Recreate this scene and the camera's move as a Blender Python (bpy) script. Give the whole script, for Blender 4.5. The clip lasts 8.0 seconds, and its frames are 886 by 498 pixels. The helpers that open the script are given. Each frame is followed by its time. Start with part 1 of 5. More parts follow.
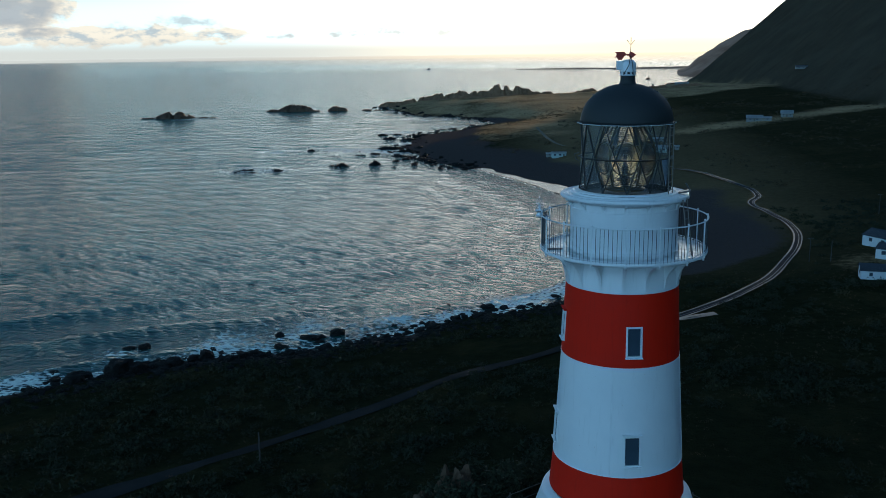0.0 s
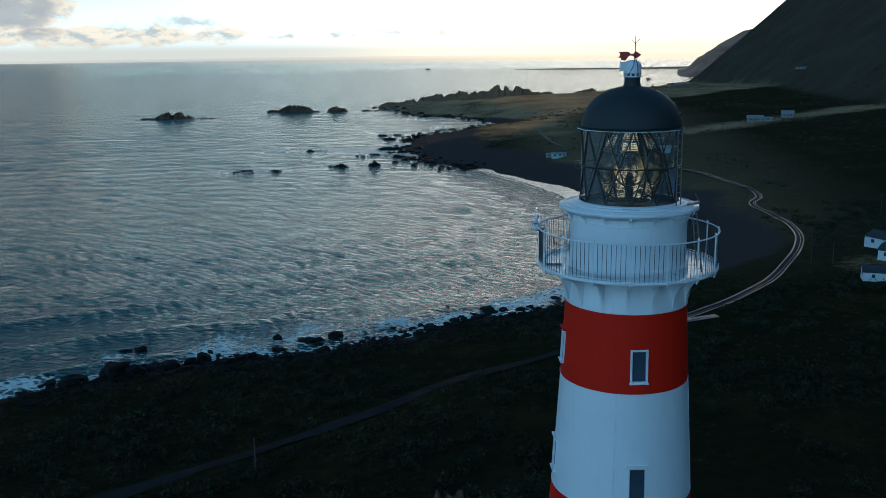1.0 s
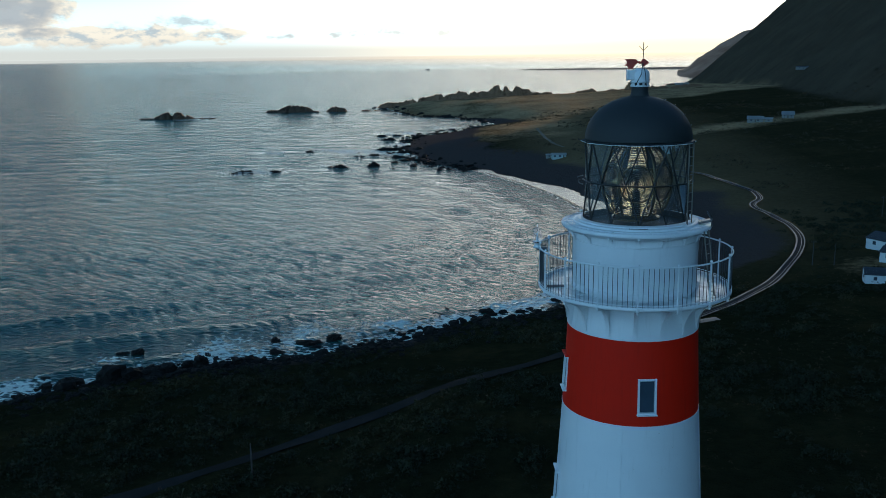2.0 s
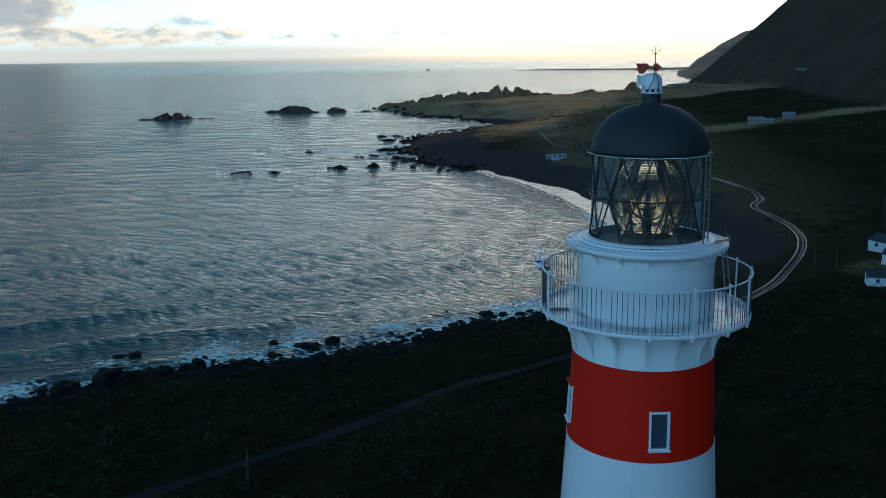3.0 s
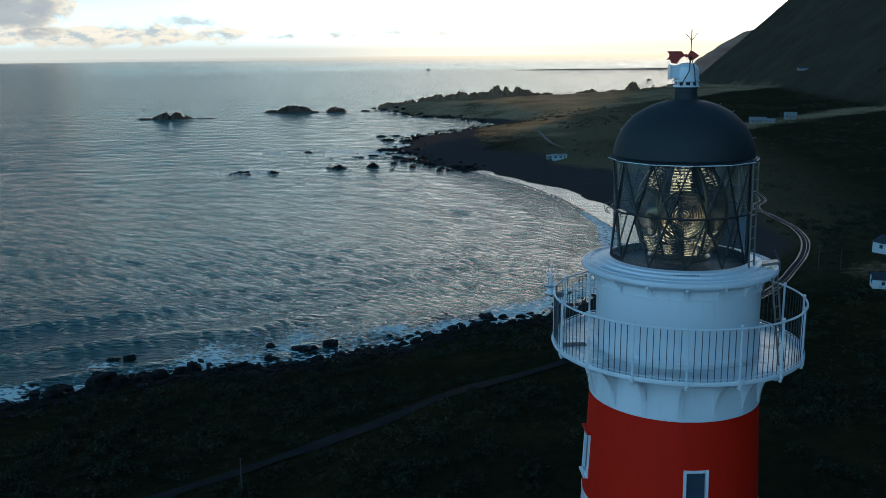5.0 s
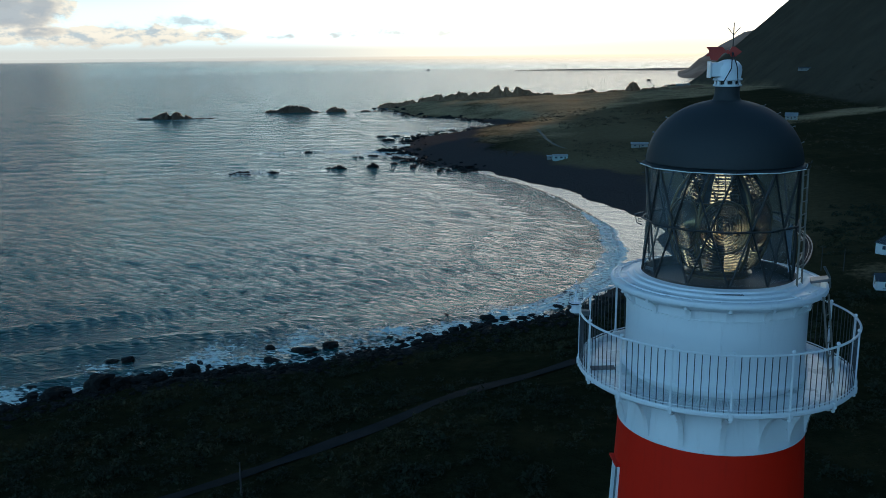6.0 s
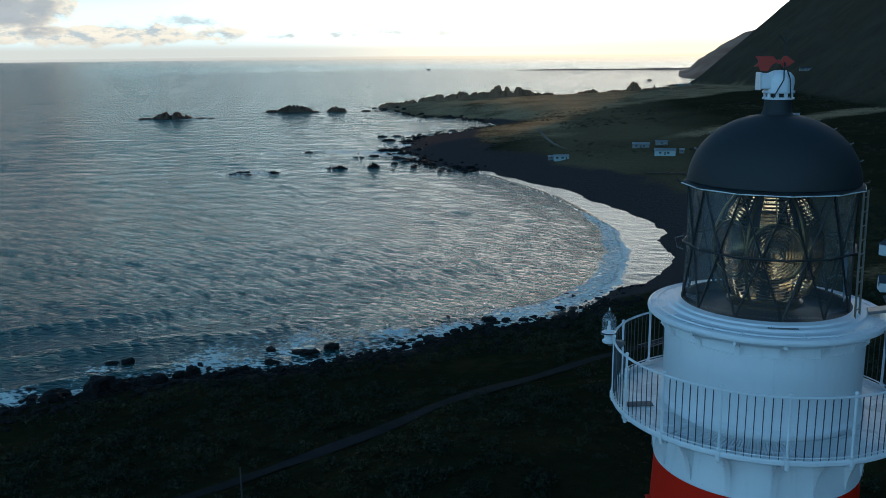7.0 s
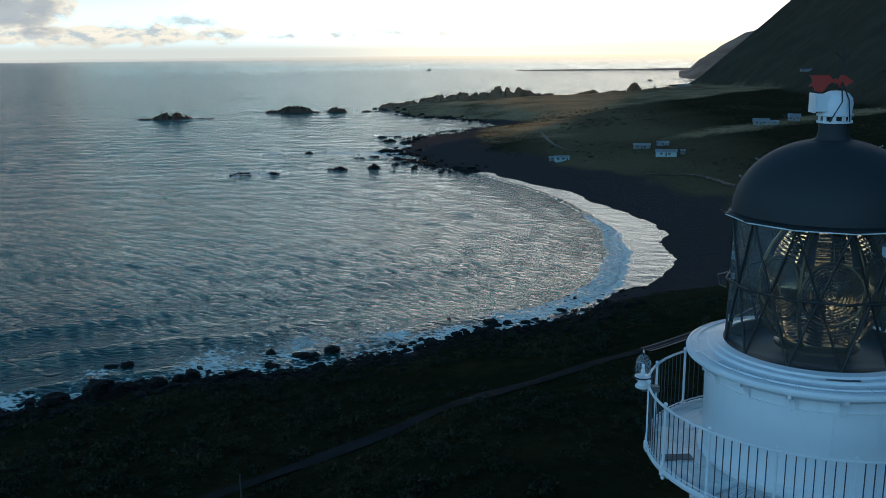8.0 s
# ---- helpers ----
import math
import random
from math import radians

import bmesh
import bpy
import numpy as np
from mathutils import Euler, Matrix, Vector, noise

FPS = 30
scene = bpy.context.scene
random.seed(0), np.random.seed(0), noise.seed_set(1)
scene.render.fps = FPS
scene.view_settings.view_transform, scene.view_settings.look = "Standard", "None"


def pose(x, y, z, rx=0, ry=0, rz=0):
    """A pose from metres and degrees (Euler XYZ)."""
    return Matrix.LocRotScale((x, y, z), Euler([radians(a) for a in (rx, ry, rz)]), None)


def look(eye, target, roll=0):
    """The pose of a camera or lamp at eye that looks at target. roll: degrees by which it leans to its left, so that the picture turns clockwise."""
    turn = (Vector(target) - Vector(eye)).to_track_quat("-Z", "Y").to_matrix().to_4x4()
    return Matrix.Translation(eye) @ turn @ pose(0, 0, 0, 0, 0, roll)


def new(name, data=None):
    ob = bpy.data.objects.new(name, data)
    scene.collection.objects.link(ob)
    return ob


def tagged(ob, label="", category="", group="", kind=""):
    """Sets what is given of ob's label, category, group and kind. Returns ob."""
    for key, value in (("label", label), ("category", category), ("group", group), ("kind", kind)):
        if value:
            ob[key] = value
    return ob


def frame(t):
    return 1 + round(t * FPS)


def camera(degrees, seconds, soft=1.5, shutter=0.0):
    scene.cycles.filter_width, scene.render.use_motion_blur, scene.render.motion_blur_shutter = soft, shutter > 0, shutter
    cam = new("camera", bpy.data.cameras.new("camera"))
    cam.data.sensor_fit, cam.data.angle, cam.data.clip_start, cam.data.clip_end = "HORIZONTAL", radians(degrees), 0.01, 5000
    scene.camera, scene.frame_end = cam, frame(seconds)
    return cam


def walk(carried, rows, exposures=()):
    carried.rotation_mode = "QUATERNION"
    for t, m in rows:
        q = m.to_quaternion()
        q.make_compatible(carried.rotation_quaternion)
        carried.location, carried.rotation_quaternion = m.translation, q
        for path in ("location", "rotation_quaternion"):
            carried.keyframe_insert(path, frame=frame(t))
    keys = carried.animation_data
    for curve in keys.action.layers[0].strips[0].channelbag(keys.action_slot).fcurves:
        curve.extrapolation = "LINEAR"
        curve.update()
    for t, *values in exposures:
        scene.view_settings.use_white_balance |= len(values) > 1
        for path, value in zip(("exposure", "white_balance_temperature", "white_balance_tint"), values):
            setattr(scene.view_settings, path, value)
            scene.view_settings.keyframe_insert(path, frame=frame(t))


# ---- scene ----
cam = camera(52.24, 8.0, soft=0.7)
SEA_TO_GALLERY = 70.64          # height of the gallery's post feet over the sea
PATH = [
    (0.0, -2.636, -27.778, 6.045, 5.931, -12.205, 0.712),
    (0.5, -2.586, -26.720, 6.052, 5.926, -12.195, 0.728),
    (1.0, -2.553, -25.645, 6.034, 5.934, -12.192, 0.727),
    (1.5, -2.561, -24.780, 6.120, 5.929, -12.189, 0.716),
    (3.0, -2.648, -21.956, 6.296, 5.928, -12.169, 0.647),
    (3.5, -2.681, -20.960, 6.264, 5.933, -12.162, 0.636),
    (4.0, -2.698, -20.076, 6.214, 5.938, -12.166, 0.629),
    (4.5, -2.744, -19.216, 6.110, 5.940, -12.174, 0.613),
    (6.0, -3.345, -16.791, 5.947, 5.932, -12.159, 0.558),
    (6.5, -3.619, -16.057, 5.998, 5.948, -12.170, 0.535),
    (7.0, -3.883, -15.420, 6.111, 5.958, -12.178, 0.514),
    (7.5, -4.129, -14.690, 6.242, 5.944, -12.184, 0.507),
    (8.0, -4.324, -13.904, 6.377, 5.965, -12.162, 0.508),
]
walk(cam, [(t, pose(x, y, z + SEA_TO_GALLERY, 90 + pitch, roll, yaw)) for t, x, y, z, yaw, pitch, roll in PATH],
     exposures=[(0.0, 1.0, 6300, 10), (8.0, 1.0, 6300, 10)])

# ---- sky and sun: low sun over the far coast ----
SUN_AZIMUTH, SUN_ELEVATION = 22.0, 6.0     # behind the range; degrees to the right of +y, and over the horizon
world = bpy.data.worlds.new("sky")
scene.world = world
world.use_nodes = True


class Nodes:
    """Short hand for wiring a node tree."""

    def __init__(self, tree):
        self.tree = tree
        tree.nodes.clear()

    def put(self, value, socket):
        if isinstance(value, bpy.types.NodeSocket):
            self.tree.links.new(value, socket)
        elif value is not None:
            socket.default_value = value

    def add(self, kind, inputs=None, out=0, operation=""):
        node = self.tree.nodes.new(kind)
        if operation:
            node.operation = operation
        for key, value in (inputs or {}).items():
            self.put(value, node.inputs[key])
        return node.outputs[out] if out is not None else node

    def math(self, op, a, b=None, c=None, clamp=False):
        node = self.tree.nodes.new("ShaderNodeMath")
        node.operation, node.use_clamp = op, clamp
        for i, v in enumerate((a, b, c)):
            self.put(v, node.inputs[i])
        return node.outputs[0]

    def mix(self, f, a, b, blend="MIX"):
        node = self.tree.nodes.new("ShaderNodeMix")
        node.data_type, node.blend_type = "RGBA", blend
        self.put(f, node.inputs[0])
        self.put(a, node.inputs[6])
        self.put(b, node.inputs[7])
        return node.outputs[2]

    def ramp(self, f, stops):
        node = self.tree.nodes.new("ShaderNodeValToRGB")
        self.put(f, node.inputs[0])
        els = node.color_ramp.elements
        while len(els) < len(stops):
            els.new(0.5)
        for e, (pos, col) in zip(els, stops):
            e.position = pos
            e.color = (col, col, col, 1) if isinstance(col, (int, float)) else (*col, 1)
        return node.outputs[0]

    def span(self, v, a, b, lo=0.0, hi=1.0):
        node = self.tree.nodes.new("ShaderNodeMapRange")
        node.interpolation_type = "SMOOTHSTEP"
        for i, x in enumerate((v, a, b, lo, hi)):
            self.put(x, node.inputs[i])
        return node.outputs[0]

    def noise(self, vec, scale, detail=4, rough=0.55, out=0):
        return self.add("ShaderNodeTexNoise", {"Vector": vec, "Scale": scale, "Detail": detail, "Roughness": rough}, out)


GLOW = (6.4, 5.2, 3.4, 1)
THIN_CLOUD = (5.1, 6.7, 7.0, 1)
VEIL, CLOUD_GREY, CLOUD_CREAM = (15.5, 14.9, 13.0, 1), (2.2, 2.45, 2.55, 1), (4.5, 4.0, 3.2, 1)
HAZE_GREY, HAZE_CREAM, EAST_FILL_CLOUD = (3.0, 2.9, 2.6, 1), (5.7, 4.7, 3.1, 1), (2.6, 5.8, 8.9, 1)


def build_sky():
    n = Nodes(world.node_tree)
    node = n.add("ShaderNodeTexSky", out=None)
    node.sky_type, node.sun_disc = "NISHITA", False
    node.sun_elevation, node.sun_rotation = radians(SUN_ELEVATION), radians(SUN_AZIMUTH)
    node.altitude, node.air_density, node.dust_density, node.ozone_density = 80, 1.0, 0.5, 3.0
    sky = n.mix(1.0, node.outputs[0], (0.42, 0.60, 0.68, 1), "MULTIPLY")      # seen through high thin cloud
    way = n.add("ShaderNodeTexCoord", out=0)
    sep = n.add("ShaderNodeSeparateXYZ", {0: way}, out=None)
    x, y, z = sep.outputs
    # bearing and height of the direction, in degrees, for the cloud bank low over the sea
    az = n.math("MULTIPLY", n.math("ARCTAN2", x, y), 57.2958)
    el = n.math("MULTIPLY", n.math("ARCSINE", z), 57.2958)
    flat = n.add("ShaderNodeCombineXYZ", {0: n.math("MULTIPLY", az, 0.5), 1: el, 2: 0.0})
    puff = n.noise(flat, 1.1, 8, 0.60)
    above = n.noise(n.add("ShaderNodeVectorMath", {0: flat, 1: (0.10, 0.22, 0.0)}, operation="ADD"), 1.1, 8, 0.60)

    def heap(at, height, wide, tall, amount):
        """A cloud about that bearing and height."""
        a = n.math("POWER", n.math("DIVIDE", n.math("SUBTRACT", az, at), wide), 2.0)
        b = n.math("POWER", n.math("DIVIDE", n.math("SUBTRACT", el, height), tall), 2.0)
        return n.math("MULTIPLY", n.math("EXPONENT", n.math("MULTIPLY", n.math("ADD", a, b), -1.0)), amount)

    def joined(masks):
        total = masks[0]
        for m in masks[1:]:
            total = n.math("MAXIMUM", total, m)
        return total

    # thin high cloud low over the whole western half, then a
    # bright veil over the sunward sky, thinning to blue overhead and behind
    aside = n.math("MULTIPLY", n.math("ABSOLUTE", n.math("SUBTRACT", az, SUN_AZIMUTH)), n.span(el, 4.0, 14.0, 1.0, 1.25))
    veil = n.math("MULTIPLY", n.span(aside, 5.0, 46.0, 1.0, 0.0), n.span(el, 5.0, 24.0, 1.0, 0.0))
    western = n.span(n.math("COSINE", n.math("MULTIPLY", n.math("SUBTRACT", az, SUN_AZIMUTH), 0.0174533)), -0.2, 0.5)
    colour = n.mix(n.math("MULTIPLY", n.math("MULTIPLY", western, n.span(n.math("MULTIPLY", el, n.span(az, -36.0, -6.0, 2.3, 1.0)), 4.5, 12.0, 1.0, 0.0)), 0.85), sky, THIN_CLOUD)
    colour = n.mix(n.math("MULTIPLY", veil, 0.85), colour, VEIL)
    # broad cloud bank opposite the sun, unseen, added to light the tower's near side
    against = n.span(n.math("COSINE", n.math("MULTIPLY", n.math("SUBTRACT", az, SUN_AZIMUTH + 180.0), 0.0174533)), 0.0, 0.7)
    east = n.math("MULTIPLY", n.math("MULTIPLY", against, n.span(el, 18.0, 40.0, 1.0, 0.0)), n.span(n.noise(way, 3.0, 5), 0.35, 0.6, 0.55, 1.0))
    colour = n.mix(east, colour, EAST_FILL_CLOUD)
    # sunlit heaps along the horizon and the tall one out at sea; grey shreds nearer the sun
    lit_mask = joined([heap(-28.0, 1.25, 12.0, 0.66, 0.60), heap(-31.0, 2.9, 3.6, 1.5, 0.85), heap(-60.0, 2.0, 18.0, 1.2, 0.4)])
    lit_cover = n.span(n.math("ADD", puff, lit_mask), 0.70, 0.90)
    top_light = n.span(n.math("SUBTRACT", puff, above), -0.13, 0.06)
    colour = n.mix(n.math("MULTIPLY", lit_cover, 0.9), colour, n.mix(top_light, CLOUD_GREY, CLOUD_CREAM))
    # the tall grey-bellied heap out at sea, its rim sunlit
    bulk = n.noise(flat, 0.42, 8, 0.56)
    rim = n.noise(n.add("ShaderNodeVectorMath", {0: flat, 1: (0.35, 0.25, 0.0)}, operation="ADD"), 0.42, 8, 0.56)
    tall = n.math("ADD", bulk, joined([heap(-32.4, 3.0, 4.3, 1.5, 0.85), heap(-30.0, 1.55, 5.5, 0.5, 0.30)]))
    shade = n.math("ADD", n.span(n.math("SUBTRACT", bulk, rim), 0.03, 0.20), n.span(tall, 0.94, 0.80, 0.0, 0.4), clamp=True)
    colour = n.mix(n.math("MULTIPLY", n.span(tall, 0.76, 0.88), 0.92), colour, n.mix(shade, (2.0, 2.2, 2.3, 1), CLOUD_CREAM))
    grey_mask = joined([heap(-20.8, 2.05, 2.3, 0.50, 0.45), heap(-10.0, 1.25, 4.4, 0.45, 0.36), heap(-16.0, 1.15, 1.8, 0.26, 0.36), heap(-6.2, 1.25, 1.4, 0.5, 0.34), heap(-31.5, 2.4, 3.0, 0.8, 0.36)])
    grey_cover = n.span(n.math("ADD", puff, grey_mask), 0.72, 0.92)
    colour = n.mix(n.math("MULTIPLY", grey_cover, 0.75), colour, CLOUD_GREY)
    # grey-beige haze between the clouds and the sea, brighter towards the sun
    low = n.math("MULTIPLY", n.span(el, 0.25, 1.3, 1.0, 0.0), n.span(az, -22.0, 12.0, 1.0, 0.85))
    colour = n.mix(n.math("MULTIPLY", low, 0.85), colour, n.mix(n.span(az, -16.0, 6.0), HAZE_GREY, HAZE_CREAM))
    colour = n.mix(heap(9.0, 0.2, 13.0, 2.3, 0.85), colour, GLOW)
    background = n.add("ShaderNodeBackground", {"Color": colour, "Strength": 0.11})
    n.add("ShaderNodeOutputWorld", {"Surface": background}, out=None)


build_sky()
sun = new("sun", bpy.data.lights.new("sun", "SUN"))
sun.data.energy, sun.data.angle, sun.data.color = 2.6, radians(1.0), (1.0, 0.76, 0.50)
a, e = radians(SUN_AZIMUTH), radians(SUN_ELEVATION)
sun.matrix_world = look((0, 0, 300), Vector((0, 0, 300)) - Vector((math.sin(a) * math.cos(e), math.cos(a) * math.cos(e), math.sin(e))))

# ---- materials ----


def material(name):
    m = bpy.data.materials.new(name)
    m.use_nodes = True
    return m, Nodes(m.node_tree)


def finish(n, colour, rough, bump=None, strength=0.3, distance=0.02, metal=0.0, **more):
    inputs = {"Base Color": colour, "Roughness": rough, "Metallic": metal}
    inputs.update({k.replace("_", " "): v for k, v in more.items()})
    if bump is not None:
        inputs["Normal"] = n.add("ShaderNodeBump", {"Height": bump, "Strength": strength, "Distance": distance})
    shader = n.add("ShaderNodeBsdfPrincipled", inputs)
    n.add("ShaderNodeOutputMaterial", {"Surface": shader}, out=None)


def plain_material(name, colour, rough=0.5, metal=0.0, grain=8.0, vary=0.12, bump=0.15, dirt=0.0, dirt_colour=(0.12, 0.09, 0.06), shine=0.5):
    """Paint, metal or wood with fine grain, broad unevenness and, where asked, stains."""
    m, n = material(name)
    at = n.add("ShaderNodeTexCoord", out=3)
    fine, broad = n.noise(at, grain * 6, 3), n.noise(at, grain * 0.35, 4, 0.6)
    dark, pale = tuple(c * (1 - vary) for c in colour), tuple(min(1, c * (1 + vary)) for c in colour)
    col = n.mix(broad, (*dark, 1), (*pale, 1))
    if dirt:
        streak = n.noise(n.add("ShaderNodeMapping", {"Vector": at, "Scale": (7.0, 7.0, 0.6)}), 1.3, 5, 0.65)
        col = n.mix(n.math("MULTIPLY", n.span(streak, 0.52, 0.75), dirt), col, (*dirt_colour, 1))
    r = n.math("ADD", n.math("MULTIPLY", broad, 0.2), rough - 0.1)
    finish(n, col, r, fine, bump, 0.004, metal, Specular_IOR_Level=shine)
    return m


def white_paint_material():
    """White gloss paint on cast iron: faint streaks, plate unevenness, a little rust bleed."""
    m, n = material("white_paint")
    at = n.add("ShaderNodeTexCoord", out=3)
    broad = n.noise(at, 1.1, 4, 0.6)
    streak = n.noise(n.add("ShaderNodeMapping", {"Vector": at, "Scale": (5.0, 5.0, 0.5)}), 1.6, 5, 0.6)
    speck = n.noise(at, 14.0, 3, 0.6)
    col = n.mix(broad, (0.74, 0.76, 0.78, 1), (0.84, 0.85, 0.86, 1))
    col = n.mix(n.math("MULTIPLY", n.span(streak, 0.55, 0.8), 0.35), col, (0.55, 0.56, 0.56, 1))
    col = n.mix(n.math("MULTIPLY", n.span(speck, 0.70, 0.78), 0.5), col, (0.42, 0.30, 0.2, 1))
    finish(n, col, n.span(broad, 0.3, 0.7, 0.32, 0.5), n.math("ADD", broad, n.math("MULTIPLY", speck, 0.05)), 0.25, 0.02)
    return m


def red_paint_material():
    m, n = material("red_paint")
    at = n.add("ShaderNodeTexCoord", out=3)
    broad = n.noise(at, 1.4, 4, 0.6)
    streak = n.noise(n.add("ShaderNodeMapping", {"Vector": at, "Scale": (6.0, 6.0, 0.5)}), 1.6, 5, 0.6)
    col = n.mix(broad, (0.64, 0.012, 0.002, 1), (0.78, 0.017, 0.003, 1))
    col = n.mix(n.math("MULTIPLY", n.span(streak, 0.5, 0.8), 0.4), col, (0.50, 0.014, 0.004, 1))
    finish(n, col, n.span(broad, 0.3, 0.7, 0.55, 0.7), broad, 0.2, 0.02, Specular_IOR_Level=0.2)
    return m


def ground_material():
    """Coastal scrub, dry grass and black shingle, told apart by the attributes 'beach' and 'grass'."""
    m, n = material("coastal_ground")
    at = n.add("ShaderNodeNewGeometry", out=0)
    patch, tuft, fine = n.noise(at, 0.02, 5, 0.6), n.noise(at, 0.35, 5, 0.65), n.noise(at, 2.6, 4, 0.6)
    dry = n.add("ShaderNodeAttribute", out=None)
    dry.attribute_name = "dry"
    hill = n.add("ShaderNodeAttribute", out=None)
    hill.attribute_name = "hill"
    scrub = n.mix(tuft, (0.010, 0.012, 0.006, 1), (0.036, 0.037, 0.018, 1))
    blotch = n.math("MULTIPLY", n.span(n.noise(at, 0.05, 5, 0.62), 0.48, 0.66), 0.7)
    scrub = n.mix(blotch, scrub, n.mix(tuft, (0.026, 0.023, 0.010, 1), (0.062, 0.052, 0.024, 1)))
    # distant scrub turns paler and warmer here, in place of haze
    scrub = n.mix(dry.outputs[2], scrub, n.mix(tuft, (0.120, 0.086, 0.046, 1), (0.250, 0.182, 0.104, 1)))
    grass = n.mix(tuft, (0.34, 0.220, 0.115, 1), (0.56, 0.380, 0.215, 1))
    how = n.add("ShaderNodeAttribute", out=None)
    how.attribute_name = "grass"
    mixed = n.math("ADD", how.outputs[2], n.math("MULTIPLY", n.math("SUBTRACT", patch, 0.5), 0.9))
    col = n.mix(n.span(n.math("ADD", mixed, n.math("MULTIPLY", n.math("SUBTRACT", tuft, 0.5), 0.5)), 0.35, 0.85), scrub, grass)
    slope = n.mix(n.math("ADD", n.math("MULTIPLY", patch, 0.6), n.math("MULTIPLY", tuft, 0.4)), (0.028, 0.024, 0.017, 1), (0.138, 0.112, 0.078, 1))
    col = n.mix(hill.outputs[2], col, slope)
    shingle = n.mix(fine, (0.054, 0.043, 0.040, 1), (0.116, 0.093, 0.085, 1))
    shore = n.add("ShaderNodeAttribute", out=None)
    shore.attribute_name = "beach"
    col = n.mix(n.span(n.math("ADD", shore.outputs[2], n.math("MULTIPLY", n.math("SUBTRACT", n.math("ADD", n.math("MULTIPLY", tuft, 0.5), n.math("MULTIPLY", patch, 0.5)), 0.5), 1.1)), 0.3, 0.7), col, shingle)
    relief = n.math("ADD", n.math("MULTIPLY", tuft, 1.0), n.math("MULTIPLY", fine, 0.2))
    finish(n, col, 1.0, relief, 1.0, 1.6, Specular_IOR_Level=0.0)
    return m


def sea_material():
    """Deep green-blue water with wind ripples; 'foam' whitens the surf, 'shallow' browns it over the shingle."""
    m, n = material("sea_water")
    at = n.add("ShaderNodeNewGeometry", out=0)
    turned = n.add("ShaderNodeMapping", {"Vector": at, "Rotation": (0, 0, radians(36)), "Scale": (0.62, 1.0, 1.0)})
    cross = n.add("ShaderNodeMapping", {"Vector": at, "Rotation": (0, 0, radians(58)), "Scale": (0.7, 1.0, 1.0)})
    slant = n.add("ShaderNodeMapping", {"Vector": at, "Rotation": (0, 0, radians(14)), "Scale": (0.65, 1.0, 1.0)})
    shoreward = n.add("ShaderNodeMapping", {"Vector": at, "Rotation": (0, 0, radians(-30)), "Scale": (0.35, 1.0, 1.0)})

    def crested(vec, scale, detail):
        """Noise folded into sharp crests."""
        return n.math("SUBTRACT", 1.0, n.math("ABSOLUTE", n.math("SUBTRACT", n.math("MULTIPLY", n.noise(vec, scale, detail, 0.55), 2.0), 1.0)))

    film = n.add("ShaderNodeAttribute", out=None)
    film.attribute_name = "film"
    ridge, mid = crested(turned, 0.25, 3), n.noise(cross, 0.38, 3, 0.55)
    swell, broad, ripple = n.noise(shoreward, 0.05, 2, 0.5), n.noise(slant, 0.014, 3, 0.5), n.noise(slant, 1.35, 3, 0.6)
    open_sea = n.span(n.add("ShaderNodeSeparateXYZ", {0: at}, out=1), 350.0, 1100.0, 1.0, 3.5)      # longer swell outside the bay
    long_waves = n.math("MULTIPLY", n.math("ADD", n.math("MULTIPLY", swell, 1.2), n.math("MULTIPLY", broad, 1.6)), open_sea)
    chop = n.math("ADD", n.math("MULTIPLY", ridge, 0.85), n.math("ADD", n.math("MULTIPLY", mid, 0.75), n.math("MULTIPLY", ripple, 0.40)))
    far_chop = n.math("MULTIPLY", n.math("ADD", crested(slant, 0.065, 3), crested(turned, 0.03, 2)), n.span(n.add("ShaderNodeSeparateXYZ", {0: at}, out=1), 260.0, 1300.0, 0.3, 9.0))
    relief = n.math("ADD", n.math("ADD", long_waves, chop), far_chop)
    relief = n.math("MULTIPLY", n.math("SUBTRACT", relief, 2.7), n.span(n.math("MULTIPLY", film.outputs[2], n.math("ADD", n.noise(turned, 0.16, 4, 0.6), 0.3)), 0.25, 0.6, 1.0, 0.08))
    foam = n.add("ShaderNodeAttribute", out=None)
    foam.attribute_name = "foam"
    lace = n.add("ShaderNodeTexVoronoi", {"Vector": n.add("ShaderNodeVectorMath", {0: turned, 1: n.noise(at, 0.4, 3, 0.6, 1)}, operation="ADD"), "Scale": 0.9})
    froth = n.noise(turned, 0.75, 6, 0.72)
    cover = n.math("ADD", foam.outputs[2], n.math("MULTIPLY", n.math("SUBTRACT", n.math("ADD", n.math("MULTIPLY", lace, 0.5), froth), 0.84), 1.8))
    cover = n.span(cover, 0.42, 0.85)
    # crests coloured lighter than troughs, in place of reflected light on the waves
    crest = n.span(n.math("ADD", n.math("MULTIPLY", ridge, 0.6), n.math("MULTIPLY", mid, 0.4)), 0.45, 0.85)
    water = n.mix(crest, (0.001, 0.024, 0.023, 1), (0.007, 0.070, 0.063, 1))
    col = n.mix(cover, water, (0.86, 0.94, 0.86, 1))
    offshore = n.span(n.add("ShaderNodeSeparateXYZ", {0: at}, out=1), 150.0, 900.0, 0.07, 0.13)
    normal = n.add("ShaderNodeBump", {"Height": relief, "Strength": 1.0, "Distance": 1.0})
    shader = n.add("ShaderNodeBsdfPrincipled", {"Base Color": col, "Roughness": n.math("MAXIMUM", n.math("ADD", offshore, n.math("MULTIPLY", film.outputs[2], 0.15)), n.math("MULTIPLY", cover, 0.7)), "IOR": 1.333, "Specular IOR Level": 0.40, "Normal": normal})
    n.add("ShaderNodeOutputMaterial", {"Surface": shader}, out=None)
    return m


